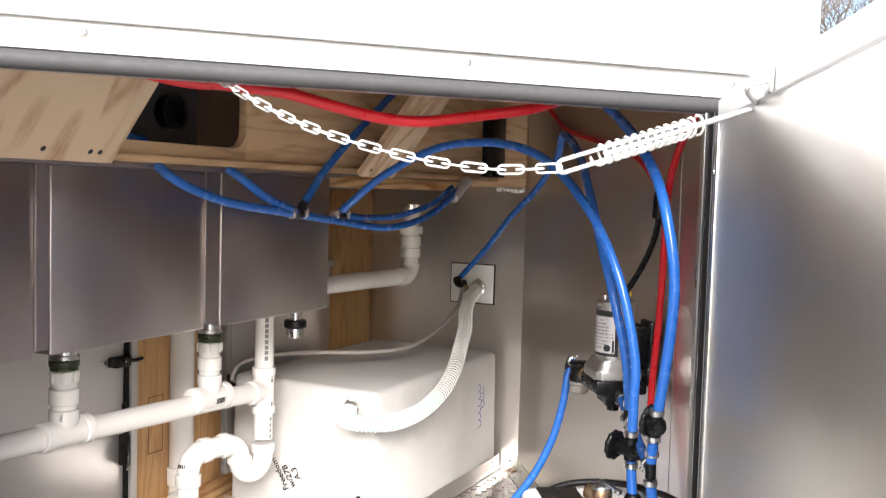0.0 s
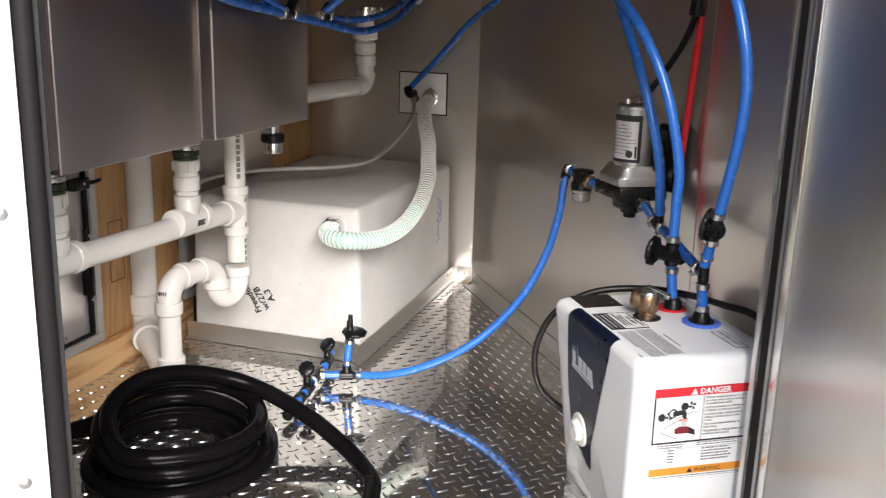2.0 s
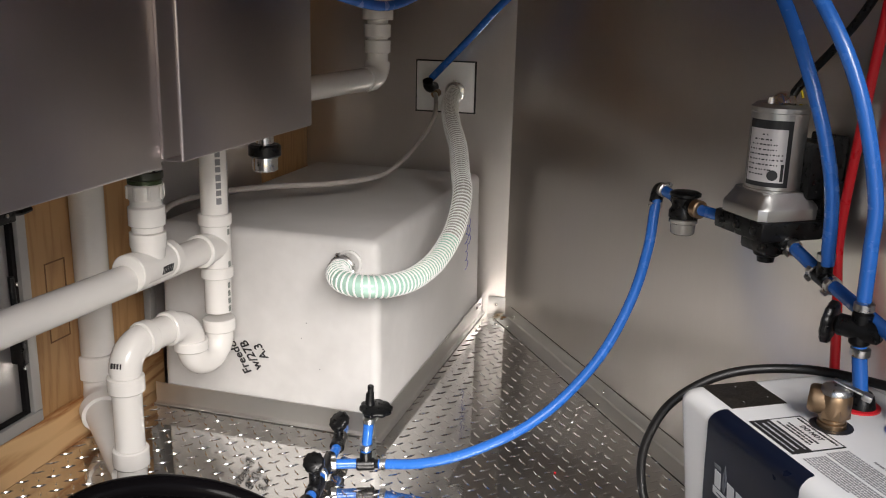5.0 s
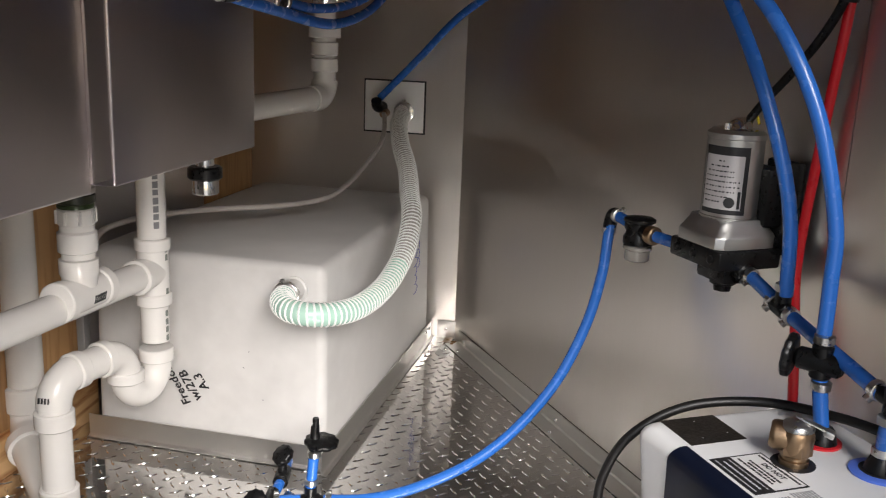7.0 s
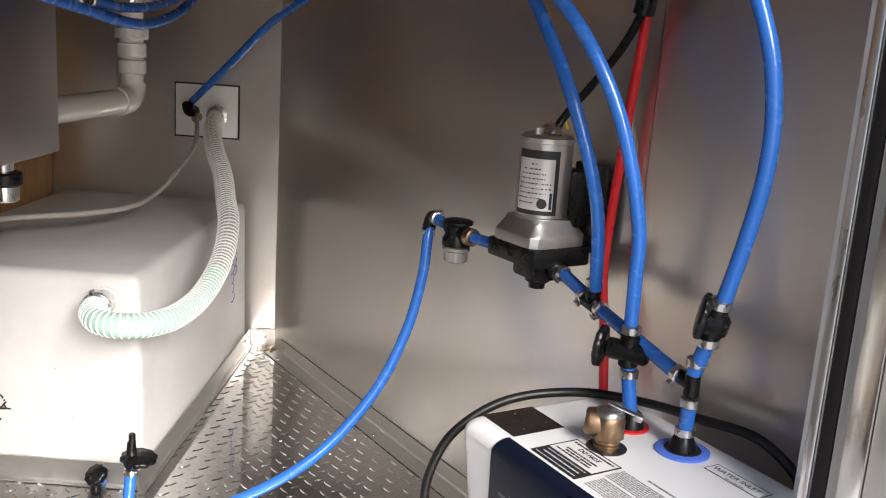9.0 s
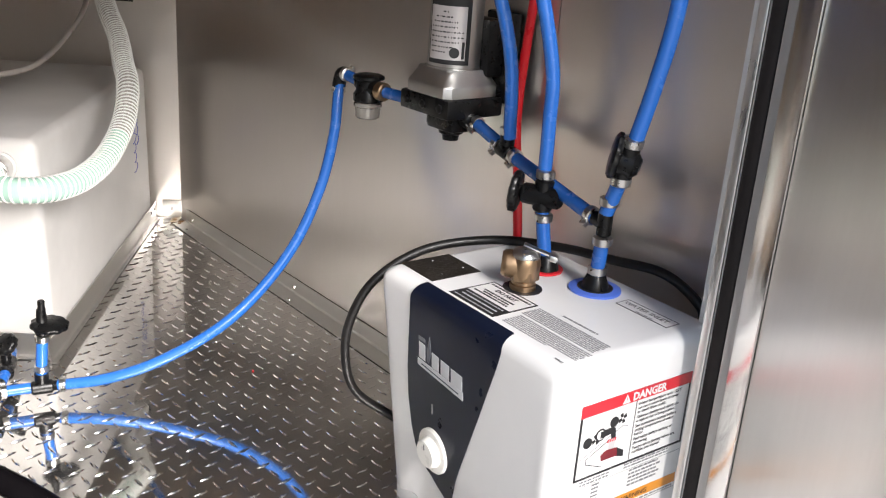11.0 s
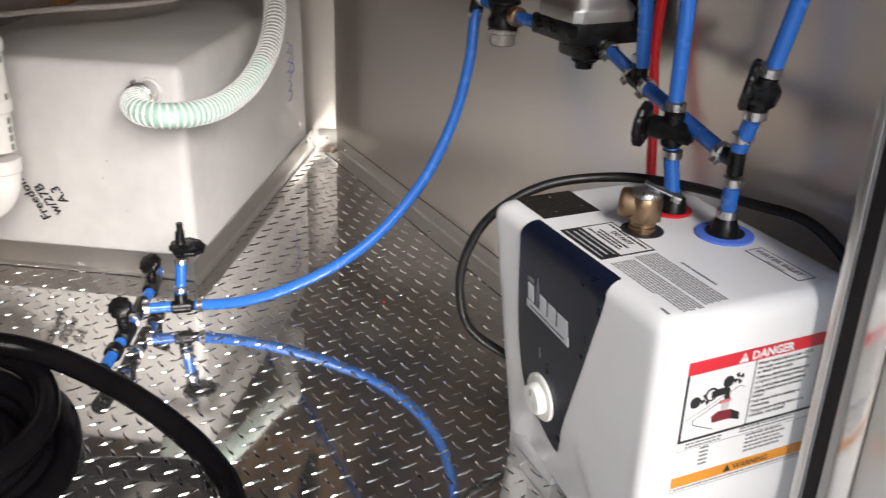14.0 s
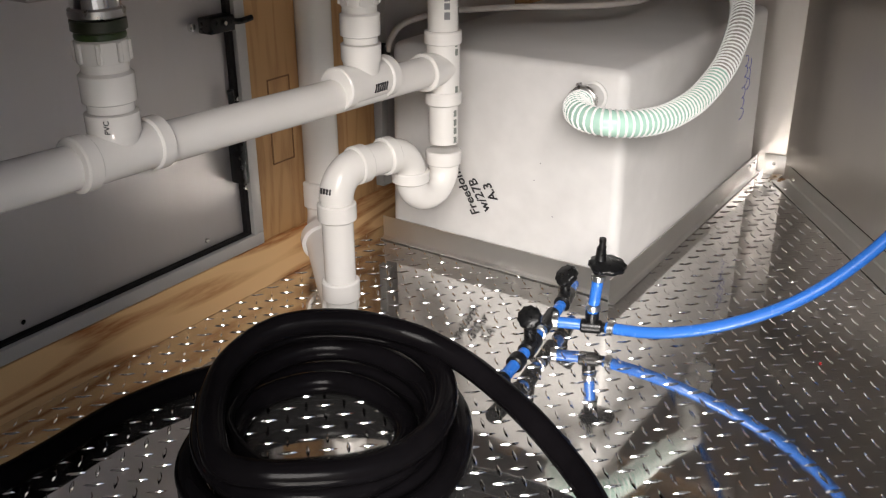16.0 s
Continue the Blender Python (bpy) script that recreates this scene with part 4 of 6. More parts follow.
# red tubes
RR = 0.0075
hose("red_tube", [so(-0.95, -0.10, 1.02), (-0.743, -1.626, 0.964), (-0.661, -1.606, 0.958), (-0.595, -1.589, 0.953), (-0.545, -1.577, 0.942), (-0.478, -1.560, 0.929), (-0.420, -1.546, 0.927), (-0.345, -1.527, 0.939),
                  (-0.266, -1.508, 0.954), (-0.20, -1.45, 0.985), (-0.12, -1.30, 1.06), (-0.08, -1.2, 1.12)], RR, RED, "bright red plastic tube looped under the door head")
hose("red_tube", [(-0.02, -0.24, 1.11), (0.002, -0.43, 1.02), (0.008, -0.538, 0.990), (0.025, -0.860, 0.940), (0.033, -1.02, 0.905), (0.038, -1.12, 0.850)], 0.006, RED, "red plastic tube on the pump wall")
hose("red_tube", [(0.030, -1.40, 1.02), (0.030, -1.300, 0.965), (0.030, -1.227, 0.911), (0.037, -1.168, 0.843), (0.040, -1.151, 0.756), (0.042, -1.134, 0.626), (0.034, -1.132, 0.487), (0.030, -1.151, 0.393), (0.022, -1.174, 0.297)],
     0.0063, RED, "bright red plastic tube hanging down the pump wall")
cordset = thing("pump_cable", (0.02, -1.04, 0.65), "black sleeved cable from the pump motor", "cable")
part("sleeve", tube([(0.022, -1.178, 0.845), (0.023, -1.168, 0.803)], 0.013, 3, 14), BLACK, cordset)
part("cable", tube([(0.022, -1.172, 0.815), (0.026, -1.150, 0.785), (0.027, -1.122, 0.752), (0.024, -1.090, 0.718), (0.018, -1.062, 0.688), (0.010, -1.050, 0.668), (0.003, -1.047, 0.655), (0.000, -1.048, 0.643)], 0.0056, 6, 12), BLACK, cordset)
YEL = mat("yellow_wire", (0.65, 0.50, 0.03), 0.4, bump=0.0)
part("yellow_wire", tube([(0.000, -1.047, 0.645), (0.004, -1.040, 0.655), (0.012, -1.048, 0.662), (0.012, -1.056, 0.652)], 0.0018, 4, 8), YEL, cordset, "thin yellow wire")

# clear spiral hose from the plate to the tank
path = smooth_path([uv(*p) for p in ((-0.010, 0.138, 0.551), (-0.093, 0.129, 0.529), (-0.207, 0.091, 0.498), (-0.292, 0.052, 0.463), (-0.391, 0.018, 0.426), (-0.461, -0.006, 0.402), (-0.520, -0.016, 0.368), (-0.581, -0.019, 0.341),
                                  (-0.663, -0.015, 0.317), (-0.752, -0.003, 0.309), (-0.810, 0.019, 0.311), (-0.837, 0.052, 0.314), (-0.831, 0.088, 0.316), (-0.803, 0.112, 0.318), (-0.775, 0.118, 0.319), (-0.748, 0.118, 0.319))], 26)
ch = thing("filler_hose", path[0], "clear filler hose with a white spiral and a green tint", "hose")
cut = next(i for i, p in enumerate(path) if p.z < 0.338)
part("hose_wall", sweep(path[:cut + 1], 0.0183, 20), CLEAR, ch, "cloudy clear upper length")
part("hose_wall", sweep(path[cut:], 0.0183, 20), GREEN, ch, "lower length tinted green by water")


def spiral(path, r, pitch, wire):
    lens = [0.0]
    for a, b in zip(path, path[1:]):
        lens.append(lens[-1] + (b - a).length)
    out, up, i, s, step = [], None, 0, 0.004, pitch / 12
    while s < lens[-1] - 0.004:
        while lens[i + 1] < s:
            i += 1
        k = (s - lens[i]) / (lens[i + 1] - lens[i])
        p, t = path[i].lerp(path[i + 1], k), (path[i + 1] - path[i]).normalized()
        up = t.orthogonal() if up is None else up
        up = (up - t * up.dot(t)).normalized()
        a = 2 * math.pi * s / pitch
        out.append(p + (up * math.cos(a) + t.cross(up) * math.sin(a)) * r)
        s += step
    return sweep(out, wire, 6)


part("spiral_rib", spiral(path, 0.0182, 0.0088, 0.0020), SPIRAL, ch, "white spiral rib")
hose("drain_tube", [uv(-0.025, 0.186, 0.543), uv(-0.075, 0.169, 0.540), uv(-0.115, 0.158, 0.508), uv(-0.153, 0.163, 0.474), uv(-0.201, 0.179, 0.440), uv(-0.294, 0.185, 0.416), uv(-0.410, 0.190, 0.409), uv(-0.509, 0.241, 0.409), uv(-0.602, 0.332, 0.412), uv(-0.682, 0.405, 0.410), uv(-0.733, 0.460, 0.395), uv(-0.742, 0.485, 0.368), uv(-0.738, 0.495, 0.345)], 0.0053, CLOUDY, "thin cloudy plastic tube lying over the tank")

gv = thing("tank_fitting", uv(-0.739, 0.490, 0.30), "small black elbow with a blue sleeve on the tank", "fitting")
part("elbow", tube([uv(-0.715, 0.488, 0.326), uv(-0.735, 0.500, 0.328), uv(-0.738, 0.502, 0.345), uv(-0.735, 0.502, 0.355)], 0.0085, 5, 12), BLACK, gv)
part("sleeve", rod(uv(-0.722, 0.490, 0.334), uv(-0.690, 0.478, 0.345), 0.0095, 14, lip=0.002), BRING, gv, "blue plastic sleeve")

# ---- black rubber hose in a coil ----
cc = Vector((-0.843, -0.990, 0))
loops = [
    # in from the left along the floor
    (-1.62, -1.42, 0.017), (-1.40, -1.27, 0.017), (-1.215, -1.115, 0.0165), (-1.165, -1.054, 0.0165), (-1.115, -0.968, 0.0165), (-1.065, -0.910, 0.0165), (-1.010, -0.868, 0.0165),
    # the outer turn on the floor
    (-0.93, -0.828, 0.0165), (-0.83, -0.815, 0.0165), (-0.735, -0.850, 0.0165), (-0.684, -0.940, 0.0165), (-0.686, -1.055, 0.0165), (-0.742, -1.140, 0.0165), (-0.850, -1.178, 0.0165), (-0.940, -1.140, 0.0165), (-0.988, -1.060, 0.0165),
    # two tighter turns inside it
    (-0.975, -0.955, 0.0165), (-0.915, -0.872, 0.0165), (-0.830, -0.852, 0.0165), (-0.750, -0.893, 0.0165), (-0.709, -0.980, 0.0165), (-0.722, -1.070, 0.0165), (-0.790, -1.125, 0.0165), (-0.875, -1.135, 0.0165), (-0.935, -1.090, 0.0165), (-0.953, -1.010, 0.0175),
    (-0.940, -0.935, 0.020), (-0.885, -0.892, 0.021), (-0.825, -0.888, 0.020), (-0.772, -0.925, 0.0175), (-0.744, -0.985, 0.0165), (-0.758, -1.050, 0.0165), (-0.810, -1.090, 0.0170), (-0.870, -1.094, 0.022), (-0.928, -1.062, 0.033),
    # turns lying loosely on those
    (-0.962, -1.000, 0.044), (-0.940, -0.915, 0.052), (-0.875, -0.872, 0.062), (-0.800, -0.872, 0.058), (-0.733, -0.915, 0.045), (-0.708, -1.000, 0.045), (-0.738, -1.088, 0.045), (-0.812, -1.146, 0.046), (-0.905, -1.142, 0.050), (-0.958, -1.085, 0.058),
    (-0.973, -0.995, 0.068), (-0.952, -0.936, 0.088), (-0.898, -0.906, 0.104), (-0.820, -0.892, 0.103), (-0.745, -0.892, 0.084), (-0.700, -0.960, 0.073), (-0.706, -1.060, 0.073), (-0.760, -1.128, 0.073), (-0.845, -1.152, 0.076), (-0.915, -1.148, 0.081),
    # the last half turn stands up and runs off towards the doorway
    (-0.942, -1.105, 0.090), (-0.953, -1.050, 0.101), (-0.948, -0.998, 0.114), (-0.915, -0.958, 0.130), (-0.870, -0.938, 0.137), (-0.809, -0.922, 0.130), (-0.747, -0.916, 0.112), (-0.700, -0.927, 0.096), (-0.651, -0.957, 0.077), (-0.597, -1.010, 0.054),
    (-0.553, -1.069, 0.030), (-0.532, -1.117, 0.019), (-0.521, -1.176, 0.0165), (-0.528, -1.225, 0.0165), (-0.56, -1.31, 0.0165), (-0.66, -1.42, 0.0165), (-0.85, -1.50, 0.0165)]
pts = [Vector(p) for p in loops]
coiled = thing("coiled_hose", cc, "long black rubber hose lying in a loose coil on the floor", "hose")
part("hose", tube(pts, 0.0155, 6, 16), HOSE, coiled)
part("end_ferrule", rod(Vector((-1.645, -1.433, 0.018)), Vector((-1.60, -1.408, 0.018)), 0.0175, 18, lip=0.002), BRASS, coiled, "brass hose ferrule")

single("plastic_chip", box((0.0045, 0.003, 0.0012), basis(U, V, Z, (-0.182, -0.787, 0.0010)), 0.0004), RED, "tiny red plastic chip lying on the floor", "debris")

# ---- valves on the floor ----
def knob(at, axis, r, parent, h=0.012):
    """A fluted round valve handle."""
    bm = bmesh.new()
    axis = Vector(axis).normalized()
    x = axis.orthogonal().normalized()
    y = axis.cross(x)
    rings, n = [], 40
    for hh, k in ((-h / 2, 0.88), (-h / 2 + 0.0025, 1.0), (h / 2 - 0.0025, 1.0), (h / 2, 0.86)):
        rings.append([bm.verts.new(Vector(at) + axis * hh + (x * math.cos(a) + y * math.sin(a)) * r * k * (1 + 0.035 * (1 if (j // 2) % 2 else -1)))
                      for j, a in ((j, 2 * math.pi * j / n) for j in range(n))])
    for p, q in zip(rings, rings[1:]):
        for j in range(n):
            bm.faces.new((p[j], p[(j + 1) % n], q[(j + 1) % n], q[j]))
    bm.faces.new(rings[0][::-1])
    bm.faces.new(rings[-1])
    return part("handle", bm, BLACK, parent, "black fluted handle", angle=50)


vm = thing("valve_manifold", (-0.53, -0.75, 0.0), "black drain valves joined by blue tube stubs on the floor", "valve")
A0, A1 = Vector((-0.494, -0.733, 0.027)), Vector((-0.556, -0.722, 0.027))
part("tee", rod(A0 - Vector((0.016, 0, 0)), A0 + Vector((0.014, -0.005, 0)), 0.0105, 14, lip=0.002), BLACK, vm)
part("tee_branch", rod(A0, A0 + Z * 0.022, 0.010, 14), BLACK, vm)
part("barb", rod(A0, A0 + Vector((0.022, -0.0085, 0.0005)), 0.0075, 12), BLACK, vm)
ring_clamp(A0 + Vector((0.0265, -0.0105, 0.001)), (0.93, -0.36, 0), 0.0092, vm)
top = Vector((-0.480, -0.728, 0))
part("blue_stub", rod(A0 + Z * 0.018, A0 + Vector((0.006, 0.002, 0.080)), RT, 14), BLUE, vm, "blue tube stub")
ring_clamp(A0 + Vector((0.001, 0, 0.030)), Z, 0.009, vm)
ring_clamp(A0 + Vector((0.006, 0.002, 0.076)), Z, 0.009, vm)
part("valve_body", lathe([(0, 0.009), (0.003, 0.0105), (0.018, 0.0105), (0.022, 0.008), (0.04, 0.0065)], A0 + Vector((0.007, 0.002, 0.082)), Z, 16), BLACK, vm)
knob(A0 + Vector((0.016, -0.004, 0.098)), Vector((0.06, -0.08, 1)), 0.026, vm, 0.010)
part("spout", lathe([(0, 0.0055), (0.012, 0.0058), (0.014, 0.0048), (0.022, 0.0052), (0.024, 0.0045)], A0 + Vector((0.008, 0.002, 0.112)), Z, 12), BLACK, vm)
part("blue_stub", rod(A0, A1, RT, 14), BLUE, vm, "blue tube stub")
ring_clamp(A1 + Vector((0.010, -0.002, 0)), (1, -0.15, 0), 0.009, vm)
part("tee", rod(A1 - Vector((-0.010, -0.026, 0)), A1 + Vector((-0.010, -0.026, 0)), 0.0105, 14, lip=0.002), BLACK, vm)
B1 = Vector((-0.530, -0.668, 0.030))
part("blue_stub", rod(A1 + Vector((0.010, 0.020, 0)), B1, RT, 14), BLUE, vm, "blue tube stub")
part("valve_body", rod(B1 + Vector((-0.003, -0.008, 0)), B1 + Vector((0.012, 0.036, 0)), 0.0125, 16, lip=0.003), BLACK, vm)
part("valve_stem", rod(B1 + Vector((0.004, 0.012, 0)), B1 + Vector((0.004, 0.006, 0.040)), 0.008, 14), BLACK, vm)
knob(B1 + Vector((0.004, 0.004, 0.043)), Vector((-0.5, -0.3, 0.7)), 0.0175, vm, 0.012)
part("blue_stub", rod(B1 + Vector((0.012, 0.034, 0)), B1 + Vector((0.022, 0.062, 0.002)), RT, 14), BLUE, vm, "blue tube stub")
C1 = Vector((-0.585, -0.790, 0.026))
part("blue_stub", rod(A1 + Vector((-0.010, -0.024, 0)), C1 + Vector((0.006, 0.014, 0)), RT, 14), BLUE, vm, "blue tube stub")
ring_clamp(A1 + Vector((-0.014, -0.034, 0)), (-0.38, -0.92, 0), 0.009, vm)
part("valve_body", rod(C1 + Vector((0.008, 0.018, 0)), C1 + Vector((-0.008, -0.022, 0)), 0.0125, 16, lip=0.003), BLACK, vm)
part("valve_stem", rod(C1, C1 + Vector((-0.002, -0.008, 0.043)), 0.009, 14), BLACK, vm)
knob(C1 + Vector((-0.003, -0.012, 0.049)), Vector((-0.30, -0.62, 0.72)), 0.0165, vm, 0.012)
D1 = Vector((-0.628, -0.880, 0.022))
part("blue_stub", rod(C1 + Vector((-0.008, -0.020, 0)), D1, RT, 14), BLUE, vm, "blue tube stub")
part("end_collar", rod(D1.lerp(C1, 0.62), D1.lerp(C1, 0.42), 0.0125, 14, lip=0.002), BLACK, vm)
part("end_fitting", rod(D1 + Vector((0.004, 0.01, 0)), D1 + Vector((-0.010, -0.022, -0.004)), 0.0115, 14, lip=0.002), BLACK, vm)

# ---- water pump ----
PC = Vector((-0.014, -1.049, 0))
px, py = PN, PW
pump = thing("water_pump", PC + Z * 0.44, "silver and black electric water pump with a printed label", "pump")
part("motor", lathe([(0.528, 0.0345), (0.532, 0.0365), (0.536, 0.0365), (0.537, 0.0355), (0.634, 0.0355), (0.635, 0.0365), (0.641, 0.0365), (0.643, 0.034), (0.646, 0.030)], PC, Z, 36), CAST, pump, "silver motor case")
part("end_bell", lathe([(0.646, 0.0295), (0.6475, 0.016), (0.655, 0.013), (0.660, 0.006), (0.661, 0.0)], PC + PW * 0.004, Z, 24), CHROME, pump)
for a in (0.6, 3.6):
    part("bolt", lathe([(0.644, 0.0045), (0.654, 0.0042), (0.655, 0.002)], PC + Vector((math.cos(a), math.sin(a), 0)) * 0.026, Z, 8), CHROME, pump)


def wrap_label(r, a0, a1, z0, z1, t=0.0004, n=14):
    bm = bmesh.new()
    lo = [[bm.verts.new(PC + Vector((math.cos(a), math.sin(a), 0)) * (r + t) + Z * z) for a in (a0 + (a1 - a0) * i / n for i in range(n + 1))] for z in (z0, z1)]
    for i in range(n):
        bm.faces.new((lo[0][i], lo[0][i + 1], lo[1][i + 1], lo[1][i]))
    return bm


VA = math.atan2(-2.05 - PC.y, -0.755 - PC.x)       # towards the doorway
lab = part("label", wrap_label(0.0355, VA - 1.15, VA + 0.55, 0.541, 0.626), INK, pump, "black bordered rating label")
part("label_face", wrap_label(0.0355, VA - 1.08, VA + 0.38, 0.547, 0.615, 0.0008), mat("silver_label", (0.60, 0.575, 0.585), 0.36, 0.40, 0.05, 20, 90, 0.05, 0.01), lab, "silver printed face")
rw = random.Random(5)
for k, (w0, w1) in enumerate(((-0.50, -0.30), (-0.80, -0.10), (-0.90, 0.05), (-0.98, 0.10), (-0.98, 0.28), (-0.98, 0.30), (-0.98, 0.18), (-0.98, 0.02), (-0.95, -0.35))):
    z, a = 0.607 - k * 0.0064, w0
    while a < w1 - 0.04:
        b = min(a + rw.uniform(0.03, 0.13), w1)
        part("print_line", wrap_label(0.0355, VA + a, VA + b, z, z + 0.0018, 0.0011, 4), INK, lab)
        a = b + rw.uniform(0.025, 0.07)
part("print_mark", lathe([(0, 0.0068), (0.0004, 0.0068)], PC + Vector((math.cos(VA - 0.02), math.sin(VA - 0.02), 0)) * 0.0365 + Z * 0.5565, (math.cos(VA - 0.02), math.sin(VA - 0.02), 0), 18), INK, lab)
part("print_bar", wrap_label(0.0355, VA + 0.24, VA + 0.34, 0.549, 0.571, 0.0011, 4), INK, lab)
head = bmesh.new()
rings = []
for z, w in ((0.500, 0.0475), (0.513, 0.0475), (0.5155, 0.0465), (0.520, 0.0435), (0.529, 0.0385), (0.534, 0.0365)):
    ring = []
    for k in range(32):
        a = 2 * math.pi * k / 32 + math.pi / 32
        c, s2 = math.cos(a), math.sin(a)
        m = (abs(c) ** 7 + abs(s2) ** 7) ** (-1 / 7)
        ring.append(head.verts.new(PC + (px * c * m + py * s2 * m) * w + Z * z))
    rings.append(ring)
for p, q in zip(rings, rings[1:]):
    for j in range(32):
        head.faces.new((p[j], p[(j + 1) % 32], q[(j + 1) % 32], q[j]))
head.faces.new(rings[0][::-1])
head.faces.new(rings[-1])
part("pump_head", head, CAST, pump, "cast aluminium head", angle=35)
part("valve_housing", box((0.096, 0.104, 0.026), basis(px, py, Z, PC + Z * 0.4865), 0.004), BLACK, pump, "black valve housing")
part("lower_housing", box((0.050, 0.058, 0.026), basis(px, py, Z, PC + Z * 0.4635 + PW * 0.006), 0.006), BLACK, pump)
part("pressure_switch", lathe([(0, 0.017), (-0.010, 0.017), (-0.013, 0.012), (-0.020, 0.011)], PC + PW * 0.004 + Z * 0.4555, Z, 16), BLACK, pump)
for a in (-0.036, 0.0, 0.036):
    part("housing_bolt", lathe([(0, 0.0055), (0.003, 0.0055), (0.004, 0.003)], PC + PN * 0.048 + PW * a + Z * 0.487, PN, 10), BLACK, pump)
part("mount", box((0.012, 0.060, 0.120), basis(PN, PW, Z, PC - PN * 0.052 + PW * 0.036 + Z * 0.550), 0.004), BLACK, pump, "black mounting bracket")
part("mount_saddle", box((0.030, 0.060, 0.076), basis(PN, PW, Z, PC - PN * 0.036 + PW * 0.014 + Z * 0.562), 0.006), BLACK, pump)
part("mount_foot", box((0.040, 0.090, 0.012), basis(PN, PW, Z, PC - PN * 0.046 + Z * 0.506), 0.003), BLACK, pump)
# ports
PI = PC - PW * 0.052 + Z * 0.474
part("inlet_port", rod(PC - PW * 0.030 + Z * 0.476, PI - PW * 0.016, 0.012, 16, lip=0.002), BLACK, pump)
PO = PC + PW * 0.030 + Z * 0.475
part("outlet_port", rod(PC + PW * 0.015 + Z * 0.477, PO + PW * 0.022 - Z * 0.006 + PN * 0.004, 0.0125, 16, lip=0.002), BLACK, pump)
part("outlet_tube", rod(PO + PW * 0.020 - Z * 0.005, Vector((-0.020, -1.166, 0.456)), RT, 14), BLUE, pump, "blue tube stub")
ring_clamp(PO + PW * 0.026 - Z * 0.007, PW - Z * 0.25, 0.009, pump)

# ---- strainer before the pump ----
st = thing("strainer", (-0.033, -0.865, 0.43), "black inline strainer with a clear bowl", "strainer")
SC = Vector((-0.033, -0.868, 0))
part("cap", lathe([(0.452, 0.018), (0.454, 0.0225), (0.464, 0.0225), (0.470, 0.019), (0.484, 0.018), (0.487, 0.0235), (0.491, 0.0235), (0.493, 0.020)], SC, Z, 24), BLACK, st)
part("bowl", lathe([(0.4525, 0.0185), (0.4505, 0.0215), (0.4465, 0.0215), (0.4445, 0.0190), (0.430, 0.0182), (0.428, 0.016)], SC, Z, 24), SMOKE, st, "clear plastic bowl")
part("screen", lathe([(0.452, 0.011), (0.4315, 0.011)], SC, Z, 16), CHROME, st)
part("port", rod(SC + Vector((0, 0.026, 0.478)), SC + Vector((0.0, -0.030, 0.474)), 0.0115, 14, lip=0.002), BLACK, st)
part("union", rod(SC + Vector((0, -0.028, 0.474)), SC + Vector((0.002, -0.044, 0.474)), 0.0135, 14, lip=0.002), BRASS, st, "brass union")
part("blue_stub", rod(SC + Vector((0.002, -0.040, 0.474)), PI - PW * 0.010, RT, 14), BLUE, st, "blue tube stub")
part("blue_stub", rod(SC + Vector((0, 0.024, 0.478)), Vector((-0.033, -0.797, 0.482)), RT, 14), BLUE, st, "blue tube stub")
part("elbow", tube([(-0.033, -0.806, 0.482), (-0.033, -0.789, 0.481), (-0.035, -0.785, 0.468), (-0.037, -0.786, 0.455)], 0.0105, 5, 14), BLACK, st, "black elbow")
ring_clamp(Vector((-0.033, -0.803, 0.482)), (0, 1, 0), 0.0095, st)
ring_clamp(Vector((-0.037, -0.786, 0.456)), (0, 0, 1), 0.0095, st)

# ---- tees and risers above the heater ----
rt = thing("tube_tee", (-0.021, -1.181, 0.455), "black tee below the pump outlet", "fitting", "tees by the heater")
T0 = Vector((-0.021, -1.181, 0.4500))
dr = (Vector((-0.0455, -1.3840, 0.4185)) - T0).normalized()
part("body", rod(T0 - dr * 0.014, T0 + dr * 0.014, 0.0105, 14, lip=0.002), BLACK, rt)
part("branch", rod(T0, T0 + Z * 0.022, 0.0095, 14), BLACK, rt)
ring_clamp(T0 + Z * 0.026, Z, 0.0092, rt)
ring_clamp(T0 - dr * 0.020, dr, 0.0092, rt)
ring_clamp(T0 + dr * 0.020, dr, 0.0092, rt)
hose("blue_tube", [T0 + dr * 0.010, T0 + dr * 0.10, T0 + dr * 0.190], RT, BLUE, "bright blue plastic tube sloping down to the heater inlet")
IN = Vector((-0.0345, -1.3715, 0))
inlet = thing("inlet_riser", IN + Z * 0.339, "blue tube riser with a black stop valve over the heater inlet", "riser")
part("socket", lathe([(0.3390, 0.0155), (0.344, 0.0150), (0.350, 0.0125), (0.355, 0.0105)], IN, Z, 20), BLACK, inlet, "black rubber socket")
up2 = Vector((-0.0455, -1.3840, 0.4200))
part("blue_stub", rod(IN + Z * 0.350, up2 - Z * 0.016, RT, 14), BLUE, inlet, "blue tube stub")
ring_clamp(IN + Vector((-0.0015, -0.002, 0.361)), Z, 0.0095, inlet)
ring_clamp(up2 - Z * 0.020, Z, 0.0095, inlet)
part("wye", rod(up2 - Z * 0.014, up2 + Z * 0.014, 0.0084, 14, lip=0.002), BLACK, inlet)
part("wye_branch", rod(up2, T0 + dr * 0.186, 0.0082, 14), BLACK, inlet)
ring_clamp(T0 + dr * 0.183, dr, 0.0092, inlet)
VR = Vector((-0.0490, -1.4060, 0.4950))
part("blue_stub", rod(up2 + Z * 0.012, VR - Z * 0.016 + Vector((0, 0.003, 0)), RT, 14), BLUE, inlet, "blue tube stub")
